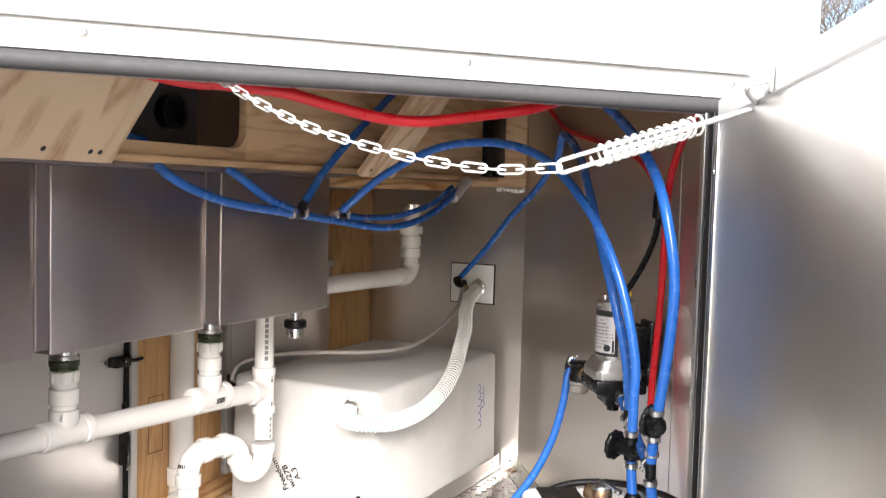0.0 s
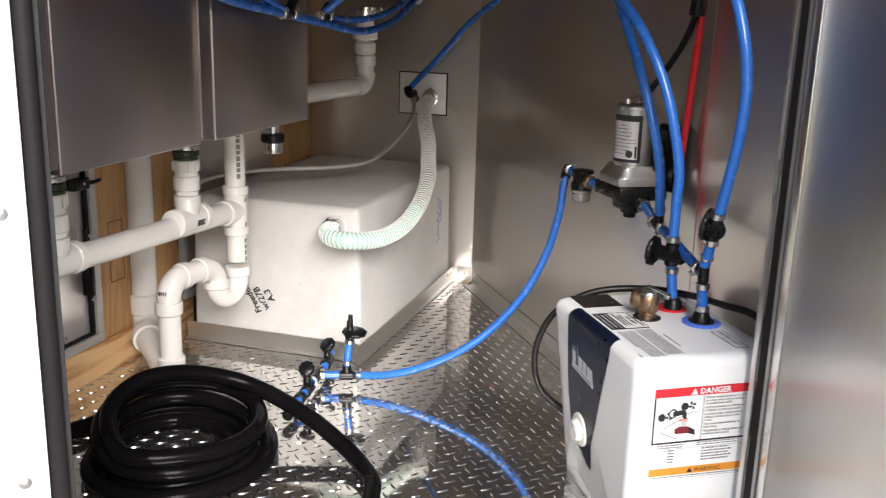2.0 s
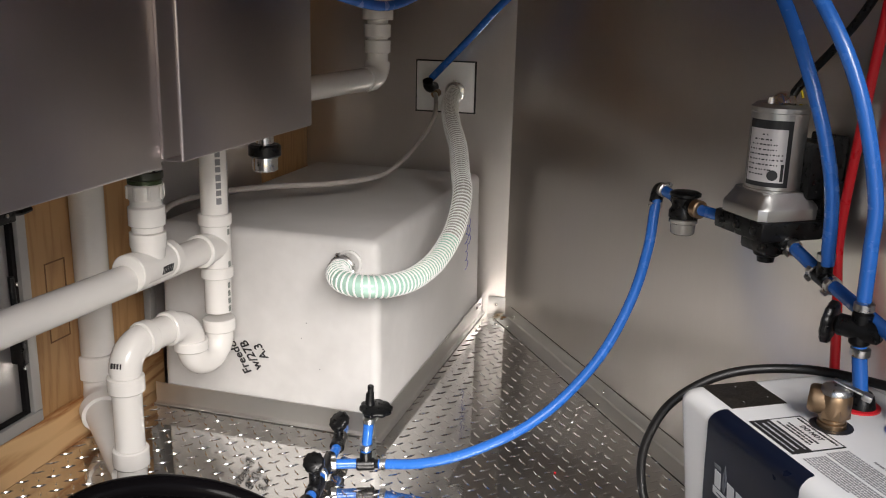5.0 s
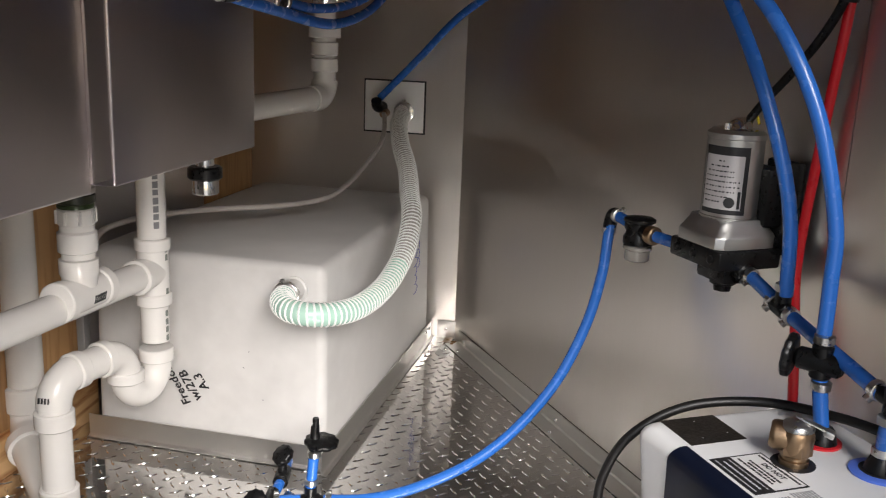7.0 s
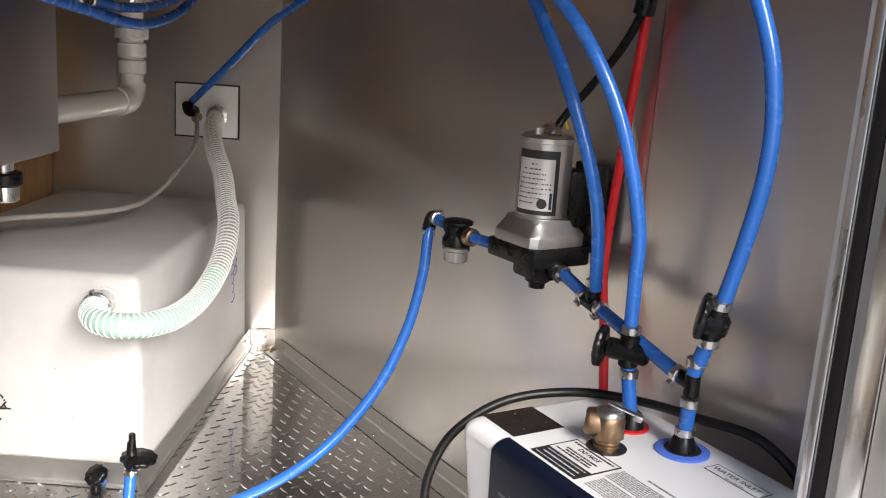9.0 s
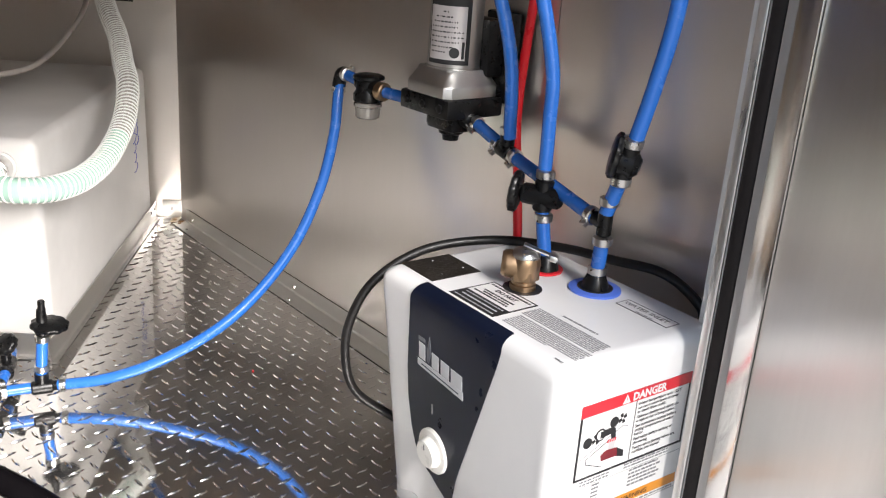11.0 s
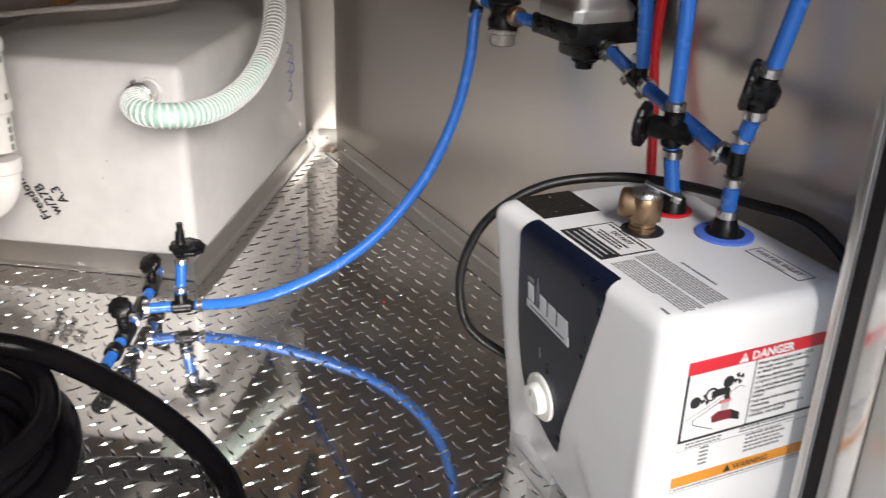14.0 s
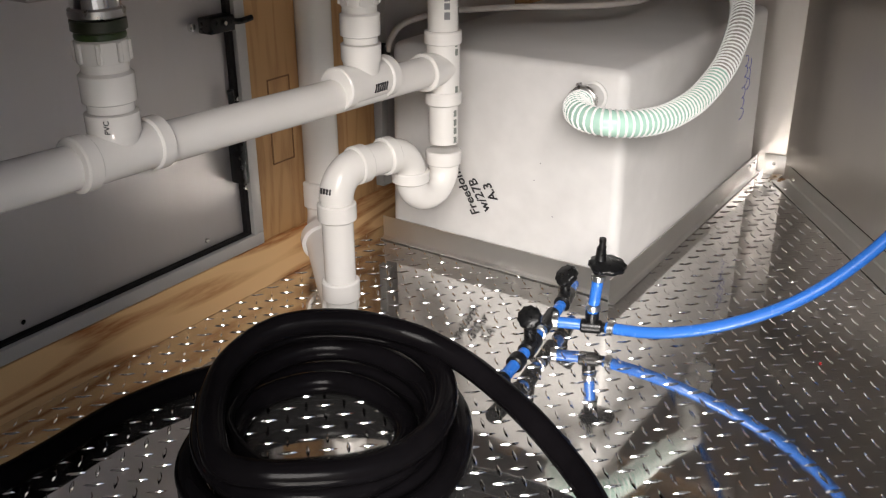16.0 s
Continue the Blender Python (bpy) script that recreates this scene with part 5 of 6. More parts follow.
ring_clamp(up2 + Z * 0.026 + Vector((0, -0.003, 0)), Z, 0.0095, inlet)
ring_clamp(VR - Z * 0.022 + Vector((0, 0.004, 0)), Z, 0.0095, inlet)
part("valve_body", rod(VR - Z * 0.020 + Vector((0, 0.004, 0)), VR + Z * 0.018 - Vector((0, 0.004, 0)), 0.0105, 16, lip=0.003), BLACK, inlet)
part("valve_bonnet", rod(VR + Vector((-0.006, 0.010, 0.002)), VR + Vector((0.008, -0.012, -0.004)), 0.0145, 18, lip=0.006), BLACK, inlet)
knob(VR + Vector((-0.008, 0.009, 0.006)), Vector((-0.70, 0.68, 0.18)), 0.024, inlet, 0.009)
ring_clamp(VR + Vector((0.0, -0.005, 0.022)), (0, -0.2, 1), 0.0100, inlet)
OUT = Vector((-0.0450, -1.2990, 0))
outlet = thing("outlet_riser", OUT + Z * 0.339, "blue tube riser with a black stop valve over the heater outlet", "riser")
VL = Vector((-0.0465, -1.2840, 0.4225))
part("blue_stub", rod(OUT + Z * 0.340, VL - Z * 0.014, RT, 14), BLUE, outlet, "blue tube stub")
ring_clamp(VL - Z * 0.024 - Vector((0, 0.004, 0)), Z, 0.0095, outlet)
part("valve_body", rod(VL - Z * 0.018, VL + Z * 0.022, 0.0115, 16, lip=0.003), BLACK, outlet)
part("valve_bonnet", rod(VL + Vector((-0.016, 0.022, 0.002)), VL + Vector((0.012, -0.020, 0)), 0.0125, 16, lip=0.004), BLACK, outlet)
knob(VL + Vector((-0.020, 0.027, 0.002)), Vector((-0.60, 0.79, 0.08)), 0.0245, outlet, 0.010)
ring_clamp(VL + Z * 0.027, Z, 0.0095, outlet)

# ---- water heater ----
def heater():
    t = thing("water_heater", (-0.10, -1.352, 0), "small white electric water heater with a navy front panel", "water heater")
    y0, y1, xb, ztop = -1.509, -1.192, 0.018, 0.335

    def front(y, z):
        """The front face leans a little and is scooped out round the foot of the shield."""
        k = min(1, max(0, (y1 - y) / (y1 - y0)))
        x = (-0.170 - 0.128 * z) * (1 - k) - 0.2075 * k
        w = 0.046 + 0.098 * max(0, 0.125 - z) / 0.125
        e = min(1, max(0, (1 - abs(y + 1.336) / w) / 0.16))
        return x + 0.012 * e * e * (3 - 2 * e) * min(1, max(0, (0.128 - z) / 0.075))

    bm, rings = bmesh.new(), []
    levels = [0.026, 0.045, 0.062, 0.08, 0.095, 0.11, 0.125, 0.14, 0.19, 0.24, 0.29, 0.317, 0.3225, 0.3265, 0.330, 0.3325, 0.3343, 0.335]
    for z in levels:
        ins = 0.0
        if z > ztop - 0.018:
            k = (z - (ztop - 0.018)) / 0.018
            ins = 0.018 * (1 - math.sqrt(max(0, 1 - k * k)))
        low = max(0, 0.12 - z)
        b, c, d = xb - ins * 0.5, y0 + ins + 0.10 * low, y1 - ins
        r, ring, n = 0.016, [], 6
        for i in range(n):
            g = math.pi / 2 * i / (n - 1)
            ring.append((b - 0.012 + 0.012 * math.cos(g), d - 0.012 + 0.012 * math.sin(g)))
        a = front(d, z) + ins
        for i in range(n):
            g = math.pi / 2 * (1 + i / (n - 1))
            ring.append((a + r + r * math.cos(g), d - r + r * math.sin(g)))
        for i in range(1, 40):
            y = d - r + (c - d + 2 * r) * i / 40
            ring.append((front(y, z) + ins, y))
        a = front(c, z) + ins
        for i in range(n):
            g = math.pi / 2 * (2 + i / (n - 1))
            ring.append((a + r + r * math.cos(g), c + r + r * math.sin(g)))
        for i in range(n):
            g = math.pi / 2 * (3 + i / (n - 1))
            ring.append((b - 0.012 + 0.012 * math.cos(g), c + 0.012 + 0.012 * math.sin(g)))
        rings.append([bm.verts.new((x, y, z)) for x, y in ring])
    m = len(rings[0])
    for p, q in zip(rings, rings[1:]):
        for j in range(m):
            bm.faces.new((p[j], p[(j + 1) % m], q[(j + 1) % m], q[j]))
    bm.faces.new(rings[0][::-1])
    bm.faces.new(rings[-1])
    part("case", bm, CASE, t, angle=50)
    for ya, yb, xa in ((y1 - 0.001, -1.298, -0.168), (-1.405, y0 + 0.012, -0.166)):       # feet under the front
        part("foot", box((0.045, abs(ya - yb), 0.0255), basis(Vector((1, 0, 0)), Vector((0, 1, 0)), Z, (xa + 0.0235, (ya + yb) / 2, 0.01285)), 0.002), CASE, t)
    part("foot", box((0.030, 0.25, 0.0255), basis(Vector((1, 0, 0)), Vector((0, 1, 0)), Z, (-0.004, -1.35, 0.01285)), 0.002), CASE, t)

    # navy shield on the front, its head wrapped over the top edge
    rows = [(-0.1935, ztop + 0.0012, -1.269, -1.4185)]
    for z, ya in ((0.3349, -1.2675), (0.3335, -1.2665), (0.3305, -1.2650), (0.3265, -1.2635), (0.322, -1.2620)):
        k = (z - (ztop - 0.018)) / 0.018
        ins = 0.018 * (1 - math.sqrt(max(0, 1 - min(1, k) ** 2)))
        rows.append((ins, z + 0.0006, ya, -1.4205))
    for z, ya, yb in ((0.318, -1.2612, -1.4215), (0.293, -1.2585, -1.414), (0.262, -1.2545, -1.403), (0.224, -1.2505, -1.3900), (0.183, -1.2500, -1.3745),
                      (0.146, -1.2550, -1.3605), (0.125, -1.2625, -1.3525), (0.108, -1.2720, -1.3455), (0.092, -1.2890, -1.3385), (0.082, -1.3040, -1.3340), (0.075, -1.3180, -1.3290)):
        rows.append((None, z, ya, yb))
    bm, grid = bmesh.new(), []
    for i, (x, z, ya, yb) in enumerate(rows):
        line = []
        for j in range(9):
            y = ya + (yb - ya) * j / 8
            px_ = x if i == 0 else front(y, z) + (x or 0) - 0.0012
            line.append(bm.verts.new((px_, y, z)))
        grid.append(line)
    for p, q in zip(grid, grid[1:]):
        for i in range(8):
            bm.faces.new((p[i], p[i + 1], q[i + 1], q[i]))
    bmesh.ops.solidify(bm, geom=bm.faces[:], thickness=-0.0012)
    shield = part("front_panel", bm, NAVY, t, "dark navy shield-shaped panel")

    def fp(y, z, lift=0.0020):
        return Vector((front(y, z) - lift, y, z))
    fyv = (fp(-1.36, 0.25) - fp(-1.28, 0.25)).normalized()
    fzv = (fp(-1.32, 0.27) - fp(-1.32, 0.23)).normalized()
    fn = fzv.cross(fyv).normalized()
    fn = -fn if fn.x > 0 else fn
    # maker's mark as plain shapes: uneven blocks over a slanted bar, and a leaf
    mark = fp(-1.2750, 0.2395)
    part("emblem_bar", sheet([(0, 0), (0.088, -0.0055), (0.088, 0.0050), (0, 0.0085)], fyv, fzv, fn, mark, 0.0005), LOGO, shield)
    part("emblem_line", sheet([(0.008, 0.0030), (0.080, -0.0012), (0.080, 0.0002), (0.008, 0.0044)], fyv, fzv, fn, mark + fn * 0.0005, 0.0003), NAVY, shield)
    for a, b, c, d in ((0.0030, 0.0150, 0.0105, 0.0305), (0.0285, 0.0420, 0.0085, 0.0272), (0.0460, 0.0615, 0.0075, 0.0258), (0.0655, 0.0860, 0.0060, 0.0240)):
        part("emblem_block", sheet([(a, c), (b, c - 0.0008), (b, d - 0.0008), (a, d)], fyv, fzv, fn, mark, 0.0005), LOGO, shield)
    part("emblem_leaf", sheet([(0.0195, 0.0120), (0.0225, 0.0100), (0.0260, 0.0210), (0.0265, 0.0320), (0.0240, 0.0445), (0.0205, 0.0330), (0.0190, 0.0220)], fyv, fzv, fn, mark, 0.0004), GREYSL2, shield)
    part("emblem_line", sheet([(0.0225, 0.0120), (0.0230, 0.0120), (0.0244, 0.0400), (0.0238, 0.0400)], fyv, fzv, fn, mark + fn * 0.0004, 0.0003), NAVY, shield)
    part("emblem_bars", sheet(rect(0.0020, 0.0330, 0.0150, 0.0375), fyv, fzv, fn, mark, 0.0004), GREYSL2, shield)
    part("dial_slit", sheet(rect(-0.0005, 0, 0.0005, 0.013), fyv, fzv, fn, fp(-1.3035, 0.187), 0.0006), GREYINK, shield)
    dl = part("dial", lathe([(0, 0.0280), (0.0030, 0.0280), (0.0045, 0.0265), (0.0050, 0.0190), (0.0115, 0.0180), (0.0140, 0.0160), (0.0145, 0.0)], fp(-1.3065, 0.1390, 0.001), fn, 36), KNOB, t, "ivory temperature dial")
    part("dial_mark", sheet(rect(-0.0009, 0.006, 0.0009, 0.013), fyv, fzv, fn, fp(-1.3065, 0.1390, 0.001) + fn * 0.0144, 0.0005), GREYINK, dl)
    # the top
    X, Y = Vector((1, 0, 0)), Vector((0, 1, 0))
    zt = ztop + 0.0003

    def top_sheet(name, x0, ya, x1, yb, material, parent, lift=0.0004, label=""):
        return part(name, sheet([(x0, ya), (x1, ya), (x1, yb), (x0, yb)], X, Y, Z, (0, 0, zt), lift), material, parent, label)
    gr = top_sheet("grille", -0.1875, -1.2685, -0.1180, -1.2050, VENT, t, 0.0006, "dark grille with brown screen")
    for a, b in ((-0.150, -1.216), (-0.165, -1.256), (-0.130, -1.250)):
        part("grille_speck", lathe([(0, 0.0009), (0.0004, 0.0006)], (a, b, zt + 0.0006), Z, 6), LOGO, gr)
    warn = top_sheet("notice_label", -0.1880, -1.3775, -0.1250, -1.3020, PAPER, t, 0.0005, "black and white notice label")
    top_sheet("notice_band", -0.1880, -1.3777, -0.1640, -1.3018, INK, warn, 0.0008)
    for a, b, c, d in ((-0.1880, -1.3775, -0.125, -1.3762), (-0.1880, -1.3033, -0.125, -1.3020), (-0.1263, -1.3775, -0.125, -1.3020)):
        top_sheet("notice_border", a, b, c, d, INK, warn, 0.0009)
    rp = random.Random(21)

    def words(x0, x1, ya, yb, z):
        """One printed line as bars of uneven length along y."""
        bm, y = bmesh.new(), yb
        while y > ya + 0.002:
            w = min(rp.uniform(0.0022, 0.0080), y - ya)
            sheet([(x0, y - w), (x1, y - w), (x1, y), (x0, y)], X, Y, Z, (0, 0, zt), z, bm)
            y -= w + rp.uniform(0.0009, 0.0015)
        return bm
    part("print_line", words(-0.1325, -0.1300, -1.372, -1.307, 0.0009), INK, warn)
    for k, (a, b) in enumerate(((-1.366, -1.314), (-1.362, -1.318), (-1.364, -1.308))):
        part("print_line", words(-0.1490 - k * 0.0048, -0.1467 - k * 0.0048, a, b, 0.0009), INK, warn)
    lettering("notice_words", "DO NOT", 0.0085, -Y, X, Vector((-0.1422, -1.3245, zt + 0.0005)), INK, warn, bold=0.0003)
    part("print_line", words(-0.1697, -0.1684, -1.372, -1.308, 0.0011), LOGO, warn)
    part("print_line", words(-0.1772, -0.1752, -1.370, -1.310, 0.0011), LOGO, warn)
    part("print_line", words(-0.1842, -0.1829, -1.374, -1.306, 0.0011), LOGO, warn)
    cap = top_sheet("caption", -0.0405, -1.4840, -0.0195, -1.4110, CASE, t, 0.0003, "outlined caption")
    for a, b, c, d in ((-0.0405, -1.4840, -0.0195, -1.4834), (-0.0405, -1.4116, -0.0195, -1.4110), (-0.0405, -1.4840, -0.0399, -1.4110), (-0.0201, -1.4840, -0.0195, -1.4110)):
        top_sheet("caption_border", a, b, c, d, FINE, cap, 0.0006)
    lettering("caption_words", "WATER INLET", 0.0098, -Y, X, Vector((-0.0325, -1.4150, zt + 0.0004)), FINE, cap)
    part("print_line", words(-0.0380, -0.0368, -1.464, -1.438, 0.0006), GREYINK, cap)
    for x0, rows_n, ya, yb in ((-0.1835, 8, -1.3880, -1.4945), (-0.1530, 8, -1.3835, -1.4900)):
        for k in range(rows_n):
            e = yb + (0.040 if k == 0 and x0 < -0.18 else 0.0)
            part("small_print", words(x0 + 0.00345 * k, x0 + 0.00345 * k + 0.0018, e, ya, 0.0004), FINEGREY, t)
    part("small_print", words(-0.1190, -0.1168, -1.4615, -1.4105, 0.0004), GREYINK, t)
    part("small_print", words(-0.1945, -0.1930, -1.4930, -1.4810, 0.0004), GREYINK, t)
    part("outlet_ring", lathe([(0, 0.0245), (0.0022, 0.0245), (0.003, 0.022), (0.003, 0.0)], (-0.0450, -1.2940, zt), Z, 32), RRING, t, "red plastic ring")
    part("inlet_ring", lathe([(0, 0.0300), (0.0022, 0.0300), (0.003, 0.0285), (0.003, 0.0)], (-0.0330, -1.3705, zt), Z, 32), BRING, t, "blue plastic ring")
    part("inlet_well", lathe([(0.0031, 0.0205), (0.0036, 0.0205)], (-0.0330, -1.3705, zt), Z, 28), INK, t, "dark well inside the ring")
    part("outlet_collar", lathe([(0.003, 0.016), (0.016, 0.013), (0.02, 0.010)], (-0.0450, -1.2990, zt), Z, 20), BLACK, t)
    # brass relief valve with its steel cap and lever
    rc = Vector((-0.1065, -1.3300, zt))
    part("valve_hole", lathe([(0, 0.0225), (0.0006, 0.0225)], rc, Z, 28), INK, t)
    rv = part("relief_valve", lathe([(0, 0.0150), (0.006, 0.0150), (0.007, 0.0132), (0.010, 0.0132), (0.0115, 0.0150), (0.016, 0.0158), (0.024, 0.0172), (0.030, 0.0178), (0.035, 0.0174), (0.039, 0.0158)], rc, Z, 24), BRASS, t, "brass relief valve", angle=40)
    hexa = bmesh.new()
    ring6 = [[hexa.verts.new(rc + Vector((math.cos(math.pi / 3 * k + 0.2), math.sin(math.pi / 3 * k + 0.2), 0)) * 0.0176 + Z * h) for k in range(6)] for h in (0.0125, 0.024)]
    for k in range(6):
        hexa.faces.new((ring6[0][k], ring6[0][(k + 1) % 6], ring6[1][(k + 1) % 6], ring6[1][k]))
    hexa.faces.new(ring6[0][::-1])
    hexa.faces.new(ring6[1])
    part("hexagon", hexa, BRASS, rv, smooth=False)
    od = Vector((-0.74, 0.66, 0.05)).normalized()
    part("valve_outlet", lathe([(0.0, 0.0155), (0.010, 0.0158), (0.020, 0.0158), (0.024, 0.0148), (0.026, 0.0125), (0.018, 0.0105)], rc + Z * 0.0275, od, 20), BRASS, rv)
    part("valve_cap", lathe([(0.037, 0.0150), (0.039, 0.0168), (0.042, 0.0166), (0.046, 0.0130), (0.048, 0.006)], rc, Z, 24), CLAMP, rv, "steel cap")
    ld = Vector((0.66, -0.68, -0.30)).normalized()
    lz = (Z - ld * ld.z).normalized()
    lev = box((0.036, 0.010, 0.0020), basis(ld, lz.cross(ld), lz, rc + Vector((0.010, -0.010, 0.0470))), 0.0008)
    box((0.010, 0.0125, 0.007), basis(ld, lz.cross(ld), lz, rc + Vector((0.021, -0.022, 0.0405))), 0.0015, 2, lev)
    part("test_lever", lev, CLAMP, rv, "steel test lever")
    # danger label on the side
    SX, SN = Vector((1, 0, 0)), Vector((0, -1, 0))
    yS = y0

    def side(name, x0, z0, x1, z1, material, parent, lift=0.0004, label=""):
        return part(name, sheet(rect(x0, z0, x1, z1), SX, Z, SN, (0, yS, 0), lift), material, parent, label)

    def sk(x, z):
        """The little picture sits in the left half of the label."""
        return -0.1790 + (x + 0.1775) * 0.84, 0.2437 + (z - 0.2437) * 0.92

    def drawing(pts, parent, material=INK, lift=0.0009, name="tap_drawing"):
        if name not in ("danger_triangle", "warning_triangle"):
            pts = [sk(*p) for p in pts]
        return part(name, sheet(pts, SX, Z, SN, (0, yS, 0), lift), material, parent)
    xl, xr = -0.1775, -0.0180
    dg = side("danger_label", xl, 0.1505, xr, 0.2915, PAPER, t, 0.0004, "white warning label with a red danger band")
    side("danger_band", xl, 0.2785, xr, 0.2915, REDINK, dg, 0.0008)
    lettering("danger_word", "DANGER", 0.0122, SX, Z, Vector((-0.1075, yS - 0.0003, 0.2808)), PAPER, dg, lift=0.0010, bold=0.0004)
    drawing([(-0.1215, 0.2800), (-0.1105, 0.2800), (-0.116, 0.2898)], dg, PAPER, 0.0011, "danger_triangle")
    part("danger_mark", sheet(rect(-0.1164, 0.2832, -0.1156, 0.2872), SX, Z, SN, (0, yS, 0), 0.0013), REDINK, dg)
    for a, b, c, d in ((xl, 0.2065, xr, 0.2090), (xl, 0.2090, xl + 0.0025, 0.2785), (xr - 0.0025, 0.2090, xr, 0.2785), (-0.1005, 0.2090, -0.0997, 0.2785)):
        side("label_rule", a, b, c, d, INK, dg, 0.0008)
    # two tap handles, the spout and the basin
    for cx, cz in ((-0.1600, 0.2485), (-0.1185, 0.2640)):
        part("tap_drawing", lathe([(0, 0.0060), (0.0008, 0.0060)], (sk(cx, cz)[0], yS, sk(cx, cz)[1]), SN, 20), INK, dg)
        for k in range(4):
            a = math.pi * k / 2 + 0.45
            ca, sa = math.cos(a), math.sin(a)
            w = 0.0024
            hx, hz = cx + 0.0138, cz + 0.0012
            drawing([(hx + 0.0018 * ca - w * sa * 0.6, hz + 0.0018 * sa + w * ca * 0.6), (hx + 0.0018 * ca + w * sa * 0.6, hz + 0.0018 * sa - w * ca * 0.6),
                     (hx + 0.0066 * ca + w * sa, hz + 0.0066 * sa - w * ca), (hx + 0.0066 * ca - w * sa, hz + 0.0066 * sa + w * ca)], dg)
    part("tap_drawing", lathe([(0, 0.0072), (0.0008, 0.0072)], (sk(-0.1395, 0)[0], yS, sk(0, 0.2535)[1]), SN, 20), INK, dg)
    part("tap_drawing", lathe([(0, 0.0052), (0.0010, 0.0052)], (sk(-0.1395, 0)[0], yS, sk(0, 0.2535)[1]), SN, 20), PAPER, dg)
    drawing([(-0.1400, 0.2572), (-0.1215, 0.2585), (-0.1150, 0.2560), (-0.1135, 0.2440), (-0.1205, 0.2440), (-0.1215, 0.2505), (-0.1400, 0.2490)], dg, INK, 0.0011)
    drawing([(-0.1715, 0.2290), (-0.1715, 0.2284), (-0.1010, 0.2556), (-0.1010, 0.2562)], dg, GREYINK, 0.0007, "basin_drawing")
    drawing([(-0.1010, 0.2560), (-0.0935, 0.2535), (-0.0935, 0.2528), (-0.1010, 0.2552)], dg, GREYINK, 0.0007, "basin_drawing")
    drawing([(-0.1605, 0.2275), (-0.1590, 0.2215), (-0.1300, 0.2105), (-0.1300, 0.2113), (-0.1583, 0.2221), (-0.1597, 0.2275), (-0.1230, 0.2430), (-0.1230, 0.2438)], dg, INK, 0.0008, "basin_drawing")
    drawing([(-0.1240, 0.2425), (-0.1120, 0.2425), (-0.1130, 0.2300), (-0.1230, 0.2300)], dg, mat("pale_print", (0.62, 0.60, 0.60), 0.45, bump=0.0), 0.0007, "stream_drawing")
    for k in range(4):
        drawing([(-0.1265 + 0.0040 * k, 0.2400), (-0.1245 + 0.0040 * k, 0.2400), (-0.1235 + 0.0040 * k, 0.2440), (-0.1255 + 0.0040 * k, 0.2440)], dg, REDINK, 0.0010, "heat_mark")
    drawing([(-0.1350, 0.2265), (-0.1260, 0.2310), (-0.1090, 0.2300), (-0.0960, 0.2235), (-0.0950, 0.2150), (-0.1100, 0.2190), (-0.1330, 0.2190)], dg, mat("dark_red_print", (0.22, 0.02, 0.03), 0.45, bump=0.0), 0.0009, "red_patch")
    drawing([(-0.1080, 0.2296), (-0.0960, 0.2235), (-0.0950, 0.2150), (-0.1060, 0.2180)], dg, INK, 0.0011, "dark_patch")

    def side_words(x0, x1, z0, z1, lift):
        """One printed line as bars of uneven length along the side."""
        bm, x = bmesh.new(), x0
        while x < x1 - 0.0015:
            w = min(rp.uniform(0.0025, 0.0070), x1 - x)
            sheet(rect(x, z0, x + w, z1), SX, Z, SN, (0, yS, 0), lift, bm)
            x += w + rp.uniform(0.0010, 0.0016)
        return bm
    lines = ("Water temperature over 125\u00b0F", "can cause severe burns instantly", "or death from scalds.", "Children, disabled and elderly are", "at highest risk of being scalded.",
             "See instruction manual before", "setting temperature at water", "heater.", "Feel water before bathing or", "showering.", "Temperature limiting valves are", "available, see manual.")
    z = 0.2725
    for k, ln in enumerate(lines):
        lettering("print_line", ln, 0.0051 if len(ln) < 32 else 0.0047, SX, Z, Vector((-0.0975, yS - 0.0003, z)), INK, dg, lift=0.0007)
        z -= 0.0059 if k in (2, 4, 7, 9) else 0.0047
    for k in range(5):
        z = 0.1950 - 0.0045 * k
        side("print_line", -0.1500, z - 0.0010, -0.1400, z + 0.0010, GREYINK, dg, 0.0007)
        part("print_line", side_words(-0.0960, -0.0520 + 0.004 * (k % 2), z - 0.0011, z + 0.0011, 0.0007), GREYINK, dg)
    for z in (0.2035, 0.2000):
        part("print_line", side_words(-0.1680, -0.1260, z - 0.0009, z + 0.0009, 0.0007), GREYINK, dg)
        part("print_line", side_words(-0.1050, -0.0380, z + 0.0002, z + 0.0020, 0.0007), GREYINK, dg)
    side("label_rule", xl, 0.1973, xr, 0.1977, GREYINK, dg, 0.0006)
    side("warning_band", xl, 0.1565, xr, 0.1678, ORANGE, dg, 0.0008)
    lettering("warning_word", "WARNING", 0.0088, SX, Z, Vector((-0.1060, yS - 0.0003, 0.1590)), INK, dg, lift=0.0010)
    drawing([(-0.1170, 0.1585), (-0.1080, 0.1585), (-0.1125, 0.1660)], dg, INK, 0.0011, "warning_triangle")
    part("print_line", side_words(-0.1740, -0.0210, 0.1528, 0.1545, 0.0007), GREYINK, dg)
    for a, b, c, d in ((xl, 0.1505, xr, 0.1509), (xl, 0.1509, xl + 0.0004, 0.1565)):
        side("label_rule", a, b, c, d, GREYINK, dg, 0.0008)
